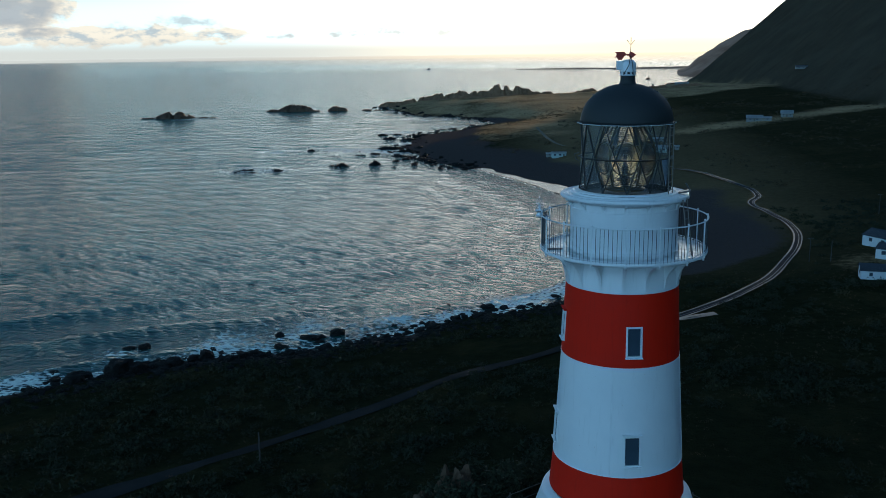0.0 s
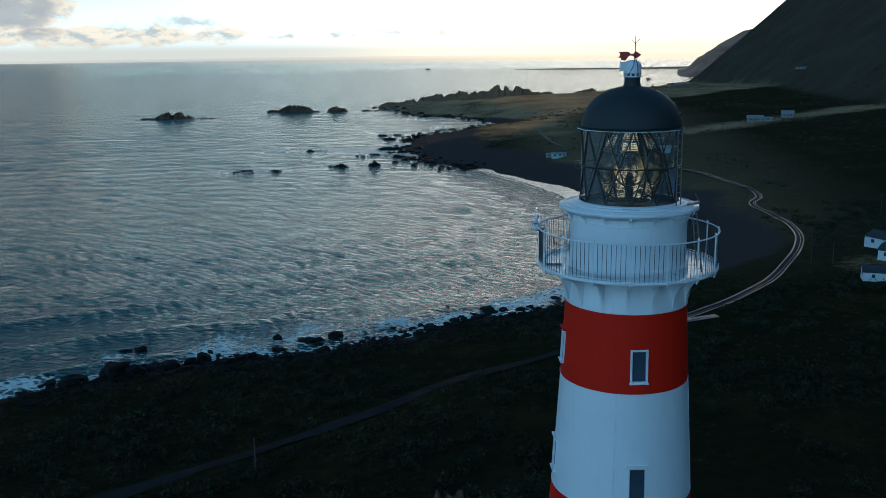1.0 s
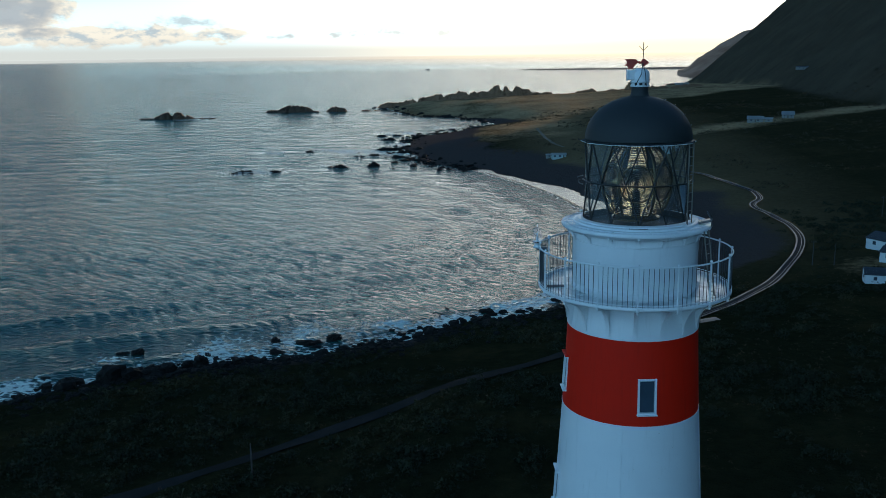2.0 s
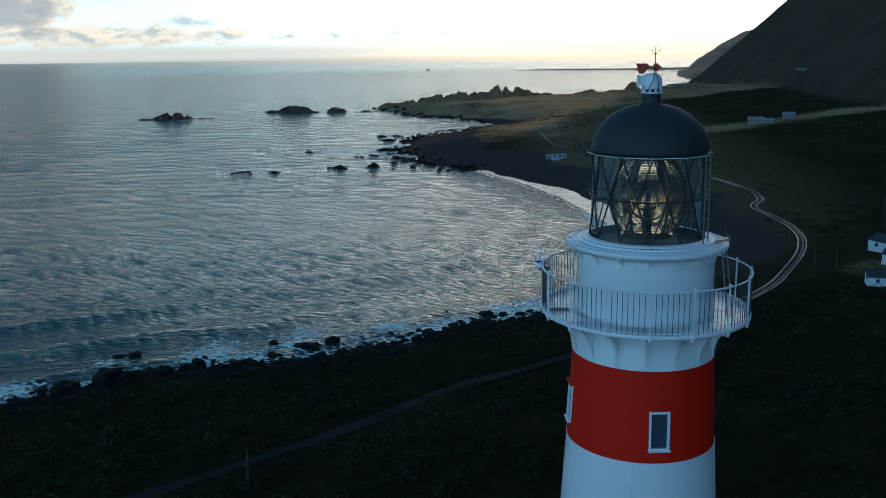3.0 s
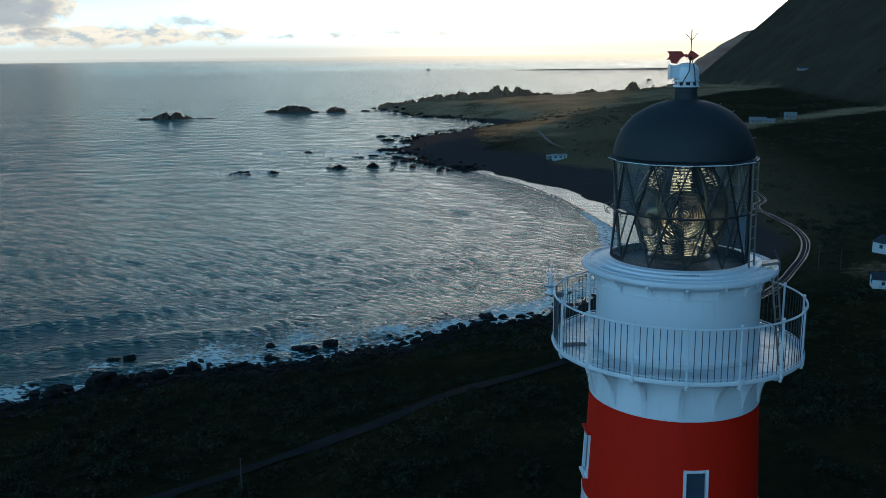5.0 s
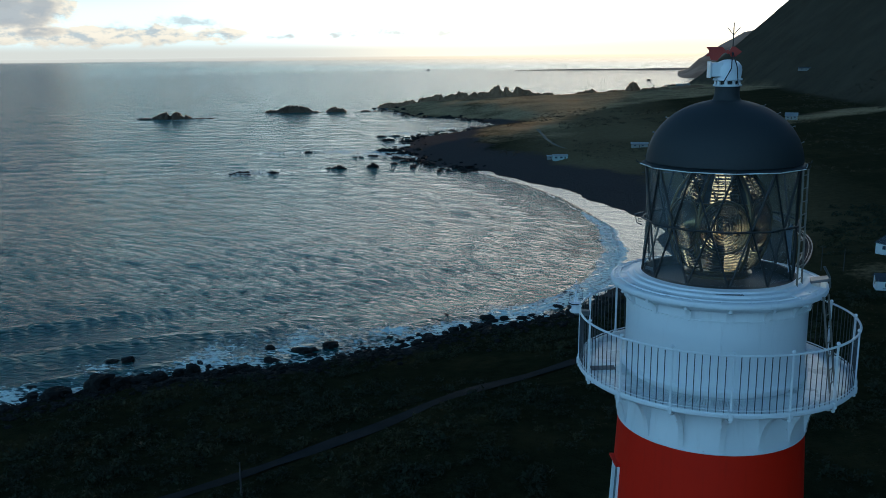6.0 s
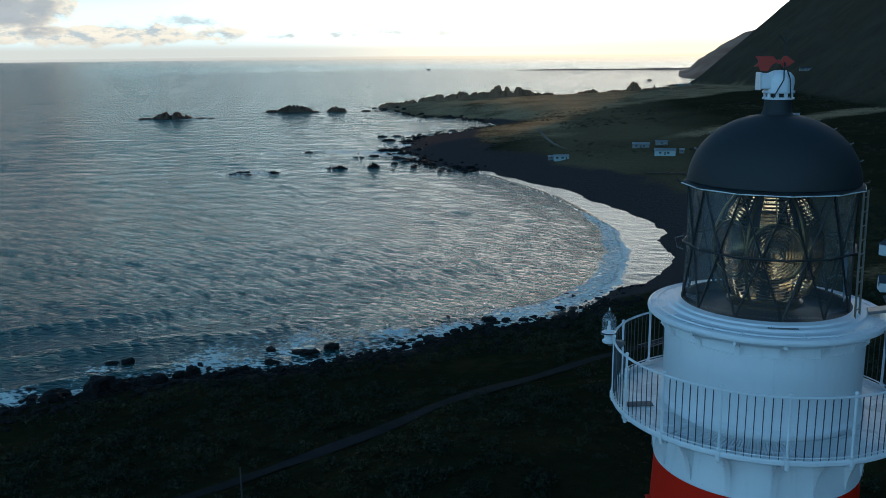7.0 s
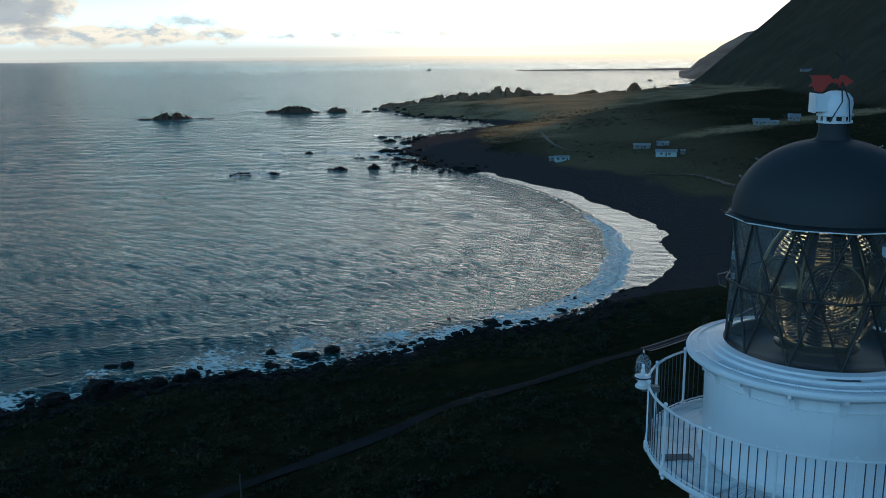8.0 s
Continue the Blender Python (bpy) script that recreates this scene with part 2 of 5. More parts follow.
def rock_material(name, dark, mid, pale):
    m, n = material(name)
    at = n.add("ShaderNodeNewGeometry", out=0)
    big, small = n.noise(at, 0.25, 5, 0.65), n.noise(at, 2.2, 5, 0.65)
    col = n.mix(big, (*dark, 1), (*mid, 1))
    col = n.mix(n.math("MULTIPLY", n.span(small, 0.5, 0.8), 0.5), col, (*pale, 1))
    finish(n, col, 0.85, n.math("ADD", big, n.math("MULTIPLY", small, 0.4)), 0.9, 0.5, Specular_IOR_Level=0.2)
    return m


WHITE, RED = white_paint_material(), red_paint_material()
GROUND, SEA = ground_material(), sea_material()
ROCK = rock_material("wet_black_rock", (0.006, 0.006, 0.006), (0.016, 0.015, 0.013), (0.026, 0.023, 0.020))
# crag brown made lighter and redder, with the sun haze put into it
CRAG = rock_material("hazed_brown_rock", (0.12, 0.064, 0.036), (0.36, 0.195, 0.108), (0.44, 0.26, 0.155))
ISLET_ROCK = rock_material("dark_brown_islet_rock", (0.045, 0.029, 0.019), (0.165, 0.100, 0.064), (0.22, 0.14, 0.09))
DOME = plain_material("dark_grey_dome_paint", (0.021, 0.026, 0.028), 0.68, grain=2.0, vary=0.2)
IRON = plain_material("black_iron", (0.02, 0.021, 0.022), 0.5, grain=10)

# ---- small building helpers ----


def mesh_of(name, verts, faces, mats, smooth=False):
    me = bpy.data.meshes.new(name)
    me.from_pydata(verts, [], faces)
    for m in (mats if isinstance(mats, (list, tuple)) else [mats]):
        me.materials.append(m)
    if smooth:
        me.polygons.foreach_set("use_smooth", [True] * len(me.polygons))
    me.update()
    return me


def part(name, bm, mat, parent=None, label="", smooth=False):
    """Link a bmesh, or a ready mesh, as one object under a thing or a part."""
    if isinstance(bm, bmesh.types.BMesh):
        me = bpy.data.meshes.new(name)
        bm.normal_update()
        bm.to_mesh(me)
        bm.free()
        me.materials.append(mat)
        if smooth:
            me.polygons.foreach_set("use_smooth", [True] * len(me.polygons))
    else:
        me = bm
    ob = new(name, me)
    if parent is not None:
        ob.parent = parent
    if label:
        tagged(ob, label)
    return ob


def crisp(profile, segs=96):
    """Turned like lathe(), with the ring edges kept sharp."""
    bm = lathe(profile, segs)
    for e in bm.edges:
        if abs(e.verts[0].co.z - e.verts[1].co.z) < 1e-6 and abs(e.verts[0].co.xy.length - e.verts[1].co.xy.length) < 1e-6:
            e.smooth = False
    return bm


def lathe(profile, segs=96, a0=0.0, a1=2 * math.pi, bm=None):
    """Turn (radius, z) points about the z axis."""
    bm = bm or bmesh.new()
    closed = abs(a1 - a0 - 2 * math.pi) < 1e-6
    count = segs if closed else segs + 1
    rings = []
    for r, z in profile:
        rings.append([bm.verts.new((r * math.cos(a0 + (a1 - a0) * i / segs), r * math.sin(a0 + (a1 - a0) * i / segs), z)) for i in range(count)])
    for low, high in zip(rings, rings[1:]):
        for i in range(segs):
            j = (i + 1) % count
            bm.faces.new((low[i], low[j], high[j], high[i]))
    return bm


def rod(points, radius, sides=8, bm=None, closed=False):
    """A round bar along a line of points."""
    bm = bm or bmesh.new()
    pts = [Vector(p) for p in points]
    rings = []
    count = len(pts)
    for i, p in enumerate(pts):
        if closed:
            way = pts[(i + 1) % count] - pts[i - 1]
        else:
            way = pts[min(i + 1, count - 1)] - pts[max(i - 1, 0)]
        turn = way.to_track_quat("Z", "Y")
        rings.append([bm.verts.new(p + turn @ Vector((radius * math.cos(2 * math.pi * k / sides), radius * math.sin(2 * math.pi * k / sides), 0))) for k in range(sides)])
    for i in range(count if closed else count - 1):
        low, high = rings[i], rings[(i + 1) % count]
        for k in range(sides):
            bm.faces.new((low[k], low[(k + 1) % sides], high[(k + 1) % sides], high[k]))
    if not closed:
        bm.faces.new(rings[0][::-1])
        bm.faces.new(rings[-1])
    return bm


def box(size, at=(0, 0, 0), bm=None, bevel=0.0, turn=None):
    """A block of that size about its centre, its edges bevelled."""
    own = bmesh.new()
    bmesh.ops.create_cube(own, size=1.0)
    bmesh.ops.scale(own, vec=size, verts=own.verts)
    if bevel:
        bmesh.ops.bevel(own, geom=own.edges[:], offset=bevel, segments=1, affect="EDGES")
    m = Matrix.Translation(at) @ (turn or Matrix())
    bmesh.ops.transform(own, matrix=m, verts=own.verts)
    if bm is None:
        return own
    keep = bpy.data.meshes.new("joined")
    own.to_mesh(keep)
    own.free()
    bm.from_mesh(keep)
    bpy.data.meshes.remove(keep)
    return bm


# ---- noise and plan of the land ----
rng = np.random.default_rng(7)
GRID = rng.random((256, 256))


def value_noise(x, y):
    xi, yi = np.floor(x).astype(int), np.floor(y).astype(int)
    fx, fy = x - xi, y - yi
    fx, fy = fx * fx * (3 - 2 * fx), fy * fy * (3 - 2 * fy)
    g = lambda i, j: GRID[i % 256, j % 256]
    top = g(xi, yi) * (1 - fx) + g(xi + 1, yi) * fx
    low = g(xi, yi + 1) * (1 - fx) + g(xi + 1, yi + 1) * fx
    return top * (1 - fy) + low * fy


def fbm(x, y, size, octaves=4):
    """Noise about -1 to 1 with features of that many metres."""
    total, amp, norm = 0.0, 1.0, 0.0
    for k in range(octaves):
        total = total + amp * (value_noise(x / size + 17.3 * k, y / size + 9.1 * k) * 2 - 1)
        norm += amp
        amp, size = amp * 0.5, size * 0.5
    return total / norm


# the water's edge, walked with the land on the right hand
NEAR_SHORE = [(-420, -500), (-330, -120), (-240, 40), (-175, 118), (-123, 161), (-104, 176), (-87, 187), (-66, 193), (-55, 204),
              (-38, 212), (-21, 230), (-8, 234), (8, 251), (17, 267)]
BAY_SHORE = [(33, 285), (47, 329), (50, 380), (46, 415), (34, 440), (20, 486), (-4, 528), (-42, 586), (-62, 600), (-92, 645),
             (-114, 723), (-116, 825), (-90, 887), (-49, 960), (-52, 1006), (-112, 1110), (-155, 1112), (-201, 1235), (-231, 1317)]
FAR_SHORE = [(-150, 1400), (-30, 1490), (40, 1540), (157, 1790), (300, 2080), (430, 2250), (700, 2300), (2600, 2300), (2600, -500)]
SHORE = np.array(NEAR_SHORE + BAY_SHORE + FAR_SHORE, float)


def inland(x, y):
    """Metres from the water's edge, positive on land."""
    best = np.full(x.shape, 1e12)
    inside = np.zeros(x.shape, bool)
    for (ax, ay), (bx, by) in zip(SHORE, np.roll(SHORE, -1, axis=0)):
        dx, dy = bx - ax, by - ay
        u = np.clip(((x - ax) * dx + (y - ay) * dy) / (dx * dx + dy * dy), 0, 1)
        best = np.minimum(best, (x - ax - u * dx) ** 2 + (y - ay - u * dy) ** 2)
        if dy:
            inside ^= ((ay > y) != (by > y)) & (x < (bx - ax) * (y - ay) / dy + ax)
    return np.where(inside, 1, -1) * np.sqrt(best)


TOWER_FOOT = SEA_TO_GALLERY - 10.2


def height(x, y):
    """The ground: shingle shore, coastal flat, the lighthouse knoll and the steep range behind."""
    x, y = np.asarray(x, float), np.asarray(y, float)
    sd = inland(x, y)
    sd = sd + 5 * fbm(x, y, 28, 3) * np.clip(y / 200, 0.4, 1.5)
    z = np.interp(sd, [-80, -12, 0, 8, 25, 55, 85, 300, 700], [-8, -1.6, 0, 1.0, 3.4, 8.5, 12, 26, 44])
    z = z + np.clip(sd / 60, 0, 1) * (1.6 * fbm(x, y, 60, 4) + 0.5 * fbm(x + 99, y, 9, 3))
    # the knoll and the ridge that ties it to the range
    ax, ay, bx, by = 0.0, 0.0, 60.0, -90.0
    u = np.clip(((x - ax) * (bx - ax) + (y - ay) * (by - ay)) / ((bx - ax) ** 2 + (by - ay) ** 2), 0, 1)
    d = np.hypot(x - ax - u * (bx - ax), y - ay - u * (by - ay))
    knoll = TOWER_FOOT + 6 * u - 0.64 * np.maximum(0, d - 4.2) + np.clip((d - 8) / 30, 0, 1) * 3.0 * fbm(x, y, 26, 4)
    k = np.maximum(z - knoll, knoll - z)
    z = np.maximum(z, knoll) + 2.5 * np.exp(-k / 4.0) * (d > 9)
    # the range: a steep face whose foot runs along the coast
    foot = np.interp(y, [-500, 0, 150, 300, 700, 1050, 1500, 2100], [150, 150, 165, 200, 290, 305, 318, 320])
    rise = np.maximum(0, x - foot + 14 * fbm(x, y, 170, 3)) * 0.82
    rise = rise * np.clip((2240 - y) / 240, 0, 1)
    gully = 1 - 2 * np.abs(fbm(x * 0.22 + 300, y, 75, 3))
    rise = rise + np.clip(rise / 40, 0, 1) * (6 * fbm(x, y, 110, 3) + 3.6 * fbm(x + 50, y, 26, 4) + 7 * (gully - 0.5))
    return z + np.minimum(rise, 420 + 0 * rise)


def grid_mesh(name, radii, angles, fill, mat, attributes):
    """A fan of quads about the knoll; fill(x, y) gives z."""
    r, a = np.meshgrid(radii, np.radians(angles), indexing="ij")
    x, y = -3 + r * np.sin(a), -28 + r * np.cos(a)
    z = fill(x, y)
    rows, cols = r.shape
    verts = np.stack([x, y, z], -1).reshape(-1, 3)
    i = np.arange(rows * cols).reshape(rows, cols)
    quads = np.stack([i[:-1, :-1], i[1:, :-1], i[1:, 1:], i[:-1, 1:]], -1).reshape(-1, 4)
    me = bpy.data.meshes.new(name)
    me.from_pydata(verts.tolist(), [], quads[:, ::-1].tolist())
    me.polygons.foreach_set("use_smooth", [True] * len(me.polygons))
    me.materials.append(mat)
    for key, make in attributes.items():
        layer = me.attributes.new(key, "FLOAT", "POINT")
        layer.data.foreach_set("value", np.asarray(make(x, y, z), np.float32).reshape(-1))
    me.update()
    return new(name, me)


def fan(fine_from, fine_to, fine, coarse):
    """Bearings: closely spaced where the land is looked at, wide apart elsewhere, closing the circle."""
    front = np.linspace(fine_from, fine_to, fine)
    back = np.linspace(fine_to, fine_from + 360, coarse)[1:]
    return np.concatenate([front, back])


def beach_share(x, y, z):
    sd = inland(x, y)
    bay = np.clip((y - 255) / 40, 0, 1) * np.clip((1080 - y) / 160, 0, 1)
    width = -10 + (46 + 16 * np.clip((y - 580) / 120, 0, 1)) * bay + 14 * fbm(x, y, 40, 3)
    return np.clip(1.0 - (sd - width) / 12 * 0.5 - 0.2, 0, 1)


def far_pale_share(x, y, z):
    """How far the distant scrub is paled, haze put into its colour."""
    return np.clip((y - 240) / 180, 0, 1) * np.clip((x + 40) / 60, 0, 1) * np.clip((165 - x) / 90, 0.10, 1) * (1 + 0.5 * fbm(x, y, 70, 3))


def hill_share(x, y, z):
    foot = np.interp(y, [-500, 0, 150, 300, 700, 1050, 1500, 2100], [150, 150, 165, 200, 290, 305, 318, 320])
    return np.clip((x - foot + 14 * fbm(x, y, 60, 3) + 12) / 18, 0, 1)


def grass_share(x, y, z):
    """Pale dry grass on the headland and two terraces, scrub near by and on the scarp between them, whose shade is put
    into the colour.
    """
    lower = np.exp(-((y - 600 - 0.62 * x + 14 * fbm(x, y, 60, 2)) / 34) ** 2) * np.clip((x - 50) / 60, 0, 1)
    scarp_top = 1010 + 0.72 * (x - 100) - 0.9 * np.maximum(0, 100 - x)
    upper = np.clip((y - scarp_top) / 60, 0, 1)
    flat = np.clip((y - 620) / 90, 0, 1) * np.clip((70 - x) / 60, 0, 1) * 0.74
    yard = 0.56 * np.exp(-((x - 104) / 26) ** 2 - ((y - 262) / 26) ** 2)
    near = 0.10 + 0.36 * fbm(x, y, 34, 3)
    return np.clip(np.maximum.reduce([lower * 0.85, upper * 0.78, flat, yard, near * np.clip((520 - y) / 200, 0.3, 1)]), 0, 1) - 0.10


ground = grid_mesh("ground", np.concatenate([[0.01, 1.5], np.geomspace(3, 3300, 336)]), fan(-34, 34, 300, 70), height, GROUND, {"beach": beach_share, "grass": grass_share, "dry": far_pale_share, "hill": hill_share})
tagged(ground, "dark coastal scrubland with black shingle and dry grass", "ground", kind="structure")


WAVES = []
for k in range(25):
    length = 2.6 * 1.15 ** k
    turn = random.uniform(-0.45, 0.45) + (0.60 if length < 16 else -0.40)      # wind chop across the bay, swell towards the shore
    WAVES.append((math.sin(turn) * 2 * math.pi / length, math.cos(turn) * 2 * math.pi / length, (0.0088 if length < 6 else 0.0034 if length < 16 else 0.0028) * length, random.uniform(0, 6.28)))


def sea_level(x, y):
    """Wind waves on the bay; beyond two kilometres the sheet climbs gently so that its rim stands at the true horizon."""
    d = np.hypot(x, y)
    far = np.clip((d - 1800) / 3150, 0, 1.02)
    warp = 5 * fbm(x, y, 26, 3)
    waves = 0.0
    for kx, ky, amp, phase in WAVES:
        fade = np.clip((3.2 / (math.hypot(kx, ky) * d * d / 76000) - 0.5) / 1.0, 0.0, 1)
        shelter = np.clip(d / (14 * 2 * math.pi / math.hypot(kx, ky)) - 1.0, 0.05, 1)      # long waves only outside the bay
        waves = waves + amp * fade * shelter * np.sin(kx * (x + warp) + ky * (y + 0.6 * warp) + phase)
    gusts = 0.75 + 0.5 * fbm(x * 0.4, y, 60, 3)
    out = -inland(x, y)
    calm = np.clip(out / 45, 0.12, 1)
    bay = np.exp(-((y - 390) / 150) ** 2) * np.clip((x + 160) / 120, 0, 1) * np.clip((out - 25) / 30, 0, 1) * np.clip((190 - out) / 120, 0, 1)
    rings = 0.38 * bay * np.sin(out / 3.4 + 1.5 * fbm(x, y, 60, 3))
    head = np.clip((y - 262) / 20, 0, 1) * np.clip((540 - y) / 60, 0, 1) * np.exp(-((out - 2) / 8) ** 2)
    swash = 0.16 * head * fbm(x * 0.3, y, 3.5, 3)
    # swell that steepens along the rocks, its near face turned to the land
    rocky = np.clip((268 - y) / 30, 0, 1) * (out > 0)
    bend = out + 5 * fbm(x, y, 40, 3)
    shoal = rocky * np.clip(0.65 + 0.8 * fbm(x + 90, y, 45, 2), 0.1, 1.2) * (0.95 * np.exp(-((bend - 13) / 4.0) ** 2) + 0.75 * np.exp(-((bend - 36) / 5.5) ** 2) + 0.55 * np.exp(-((bend - 66) / 7.0) ** 2))
    return swash + 53.5 * far ** 1.5 + waves * gusts * calm + rings + shoal


# the breaker round the bay's head: its middle line and half width, and the edge of the swash beyond its end
BREAKER = [(-16.0, 242.0, 2.0), (-5.4, 251.0, 4.6), (6.0, 262.6, 4.8), (14.0, 277.0, 4.8), (21.7, 298.3, 4.6), (27.2, 336.4, 4.2), (27.5, 383.9, 3.3), (19.6, 425.2, 1.0)]
SWASH_EDGE = BREAKER[-1:] + [(5.9, 473.9), (-11.5, 515.7), (-37.7, 565.1), (-63.4, 605.5)]


def line_distance(x, y, line):
    """Metres to a line of points (positive on its seaward side), and how far along it, 0 to 1."""
    best, along = np.full(x.shape, 1e12), np.zeros(x.shape)
    sign = np.ones(x.shape)
    count = len(line) - 1
    for k in range(count):
        (ax, ay), (bx, by) = line[k][:2], line[k + 1][:2]
        dx, dy = bx - ax, by - ay
        u = np.clip(((x - ax) * dx + (y - ay) * dy) / (dx * dx + dy * dy), 0, 1)
        d = (x - ax - u * dx) ** 2 + (y - ay - u * dy) ** 2
        near = d < best
        best = np.where(near, d, best)
        along = np.where(near, (k + u) / count, along)
        sign = np.where(near, np.sign((y - ay) * dx - (x - ax) * dy), sign)
    return np.sqrt(best) * np.where(sign == 0, 1, sign), along


def foam_share(x, y, z):
    """Surf along the rocks, the breaker round the bay's head, wash over the reefs."""
    out = -inland(x, y) + 3.5 * fbm(x, y, 16, 4) * np.where((y > 262) & (y < 620), 0.06, 1.0)
    patchy = fbm(x, y, 22, 4)
    rocky = np.clip((275 - y) / 25, 0, 1)
    push = 0.52 + 0.90 * fbm(x + 40, y, 44, 2)
    edge = rocky * np.clip(0.42 + 0.95 * push - out / 19 + 0.8 * patchy, 0, 1)
    d, along = line_distance(x, y, BREAKER)
    half = 1.3 * np.interp(along, np.linspace(0, 1, len(BREAKER)), [p[2] for p in BREAKER])
    ragged = d + 1.6 * fbm(x, y, 9, 3) + 0.8 * fbm(x + 7, y, 2.5, 2)
    breaker = np.clip(1.45 - (np.abs(ragged) / half) ** 2.2 + 0.25 * patchy, 0, 1) * np.where(ragged < 0, 1.0, 0.9)
    lip = np.clip(1 - out / 3.0, 0, 1) * np.where(y > 285, 0.35, 0.6) * np.clip((620 - y) / 120, 0, 1)
    trail = np.clip(1 - np.abs(line_distance(x, y, SWASH_EDGE)[0] + 2.0 * patchy) / 3.2, 0, 1) * 0.62
    reef = 0.0
    for cx, cy, w, s in ((-145, 700, 38, 1.1), (-200, 572, 30, 0.9), (-216, 690, 13, 1.2), (-165, 705, 26, 1.2), (-115, 690, 34, 1.0), (-185, 1190, 60, 0.6), (-100, 760, 40, 1.0), (-135, 870, 40, 0.9), (-100, 940, 50, 0.6), (-140, 1060, 60, 0.6), (-440, 1085, 46, 0.6), (-150, 600, 14, 0.6),
                         (-70, 206, 11, 0.8), (-112, 190, 9, 0.8), (-124, 168, 12, 1.0), (-44, 224, 12, 0.9), (-8, 246, 15, 1.0)):
        reef = np.maximum(reef, s * np.exp(-((x - cx) / w) ** 2 - ((y - cy) / (w * 0.8)) ** 2))
    far_edge = np.clip(1 - out / 16, 0, 1) * np.clip((y - 560) / 60, 0, 1) * 0.6
    return np.clip(np.maximum.reduce([edge, breaker, lip, trail, reef + 0.3 * patchy * (reef > 0.1), far_edge]), 0, 1)


def film_share(x, y, z):
    """The thin sheet of swash inside the breaker."""
    d = line_distance(x, y, BREAKER + SWASH_EDGE[1:])[0]
    return np.clip((-d - 1.2 * fbm(x, y, 7, 3)) / 4, 0, 1) * np.clip((y - 255) / 12, 0, 1) * np.clip((640 - y) / 60, 0, 1)


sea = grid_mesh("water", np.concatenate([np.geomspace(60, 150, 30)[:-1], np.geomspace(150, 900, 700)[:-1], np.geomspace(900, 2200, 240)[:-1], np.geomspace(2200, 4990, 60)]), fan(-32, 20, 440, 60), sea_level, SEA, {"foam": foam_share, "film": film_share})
tagged(sea, "wind-rippled grey-blue sea with white surf", "sea", kind="structure")

# ---- lighthouse ----
GALVANISED = plain_material("galvanised_steel", (0.16, 0.165, 0.17), 0.45, 0.6, 12, 0.2)
BALUSTER = plain_material("grey_rod_paint", (0.050, 0.054, 0.058), 0.5, 0.0, 12, 0.2)
LADDER = plain_material("weathered_ladder_steel", (0.20, 0.175, 0.15), 0.55, 0.3, 12, 0.25, dirt=0.5)
RED_VANE = plain_material("red_vane_paint", (0.42, 0.03, 0.015), 0.45, 0.0, 6, 0.15)
BRASS = plain_material("brown_brass", (0.16, 0.10, 0.045), 0.35, 0.8, 8, 0.25)
DARK_FLOOR = plain_material("dark_lantern_floor", (0.02, 0.022, 0.025), 0.6, 0.0, 4, 0.2)
PALE_PANEL = plain_material("pale_blue_panel_paint", (0.55, 0.68, 0.80), 0.45, 0.0, 4, 0.08)
BROWN_MAT = plain_material("brown_rubber_mat", (0.19, 0.155, 0.15), 0.9, 0.0, 10, 0.25)


def glass_material(name, tint, gloss=0.04, milky=0.06):
    """A thin pane: it lets light straight through, mirrors more at a slant; a pale diffuse share stands in for
    reflections.
    """
    m, n = material(name)
    at = n.add("ShaderNodeTexCoord", out=3)
    normal = n.add("ShaderNodeBump", {"Height": n.noise(at, 1.4, 2), "Strength": 0.05, "Distance": 0.05})
    clear = n.add("ShaderNodeBsdfTransparent", {"Color": (*tint, 1)})
    shine = n.add("ShaderNodeBsdfGlossy", {"Color": (0.9, 0.95, 1.0, 1), "Roughness": gloss, "Normal": normal})
    film = n.add("ShaderNodeMixShader", {0: milky, 1: clear, 2: n.add("ShaderNodeBsdfDiffuse", {"Color": (0.6, 0.64, 0.66, 1)})})
    slant = n.add("ShaderNodeLayerWeight", {"Blend": 0.5, "Normal": normal}, out=1)
    mirror = n.math("ADD", n.math("MULTIPLY", n.math("POWER", slant, 5.0), 0.85), 0.05)
    mixed = n.add("ShaderNodeMixShader", {0: mirror, 1: film, 2: shine})
    n.add("ShaderNodeOutputMaterial", {"Surface": mixed}, out=None)
    return m


def prism_material():
    m, n = material("lens_prism_glass")
    at = n.add("ShaderNodeTexCoord", out=3)
    normal = n.add("ShaderNodeBump", {"Height": n.noise(at, 9.0, 2), "Strength": 0.1, "Distance": 0.01})
    clear = n.add("ShaderNodeBsdfTransparent", {"Color": (0.14, 0.125, 0.10, 1)})
    glass = n.add("ShaderNodeBsdfGlass", {"Color": (0.80, 0.72, 0.59, 1), "Roughness": 0.02, "IOR": 1.5, "Normal": normal})
    mixed = n.add("ShaderNodeMixShader", {0: 0.86, 1: clear, 2: glass})
    n.add("ShaderNodeOutputMaterial", {"Surface": mixed}, out=None)
    return m


PANE, PRISM = glass_material("lantern_glass", (0.86, 0.90, 0.90)), prism_material()
WINDOW_GLASS = plain_material("dark_window_glass", (0.05, 0.075, 0.10), 0.15, 0.0, 3, 0.3, 0.05)

G = SEA_TO_GALLERY
UP = 10.2                                 # parts are written from the gallery's post feet, 10.2 m over the tower's foot
lighthouse = new("lighthouse")
lighthouse.location = (0, 0, G - UP)
tagged(lighthouse, "round cast-iron lighthouse in red and white bands with a gallery", "lighthouse")


def polar(r, degrees, z):
    return Vector((r * math.cos(radians(degrees)), r * math.sin(radians(degrees)), z + UP))


def on_tower(profile):
    return [(r, z + UP) for r, z in profile]


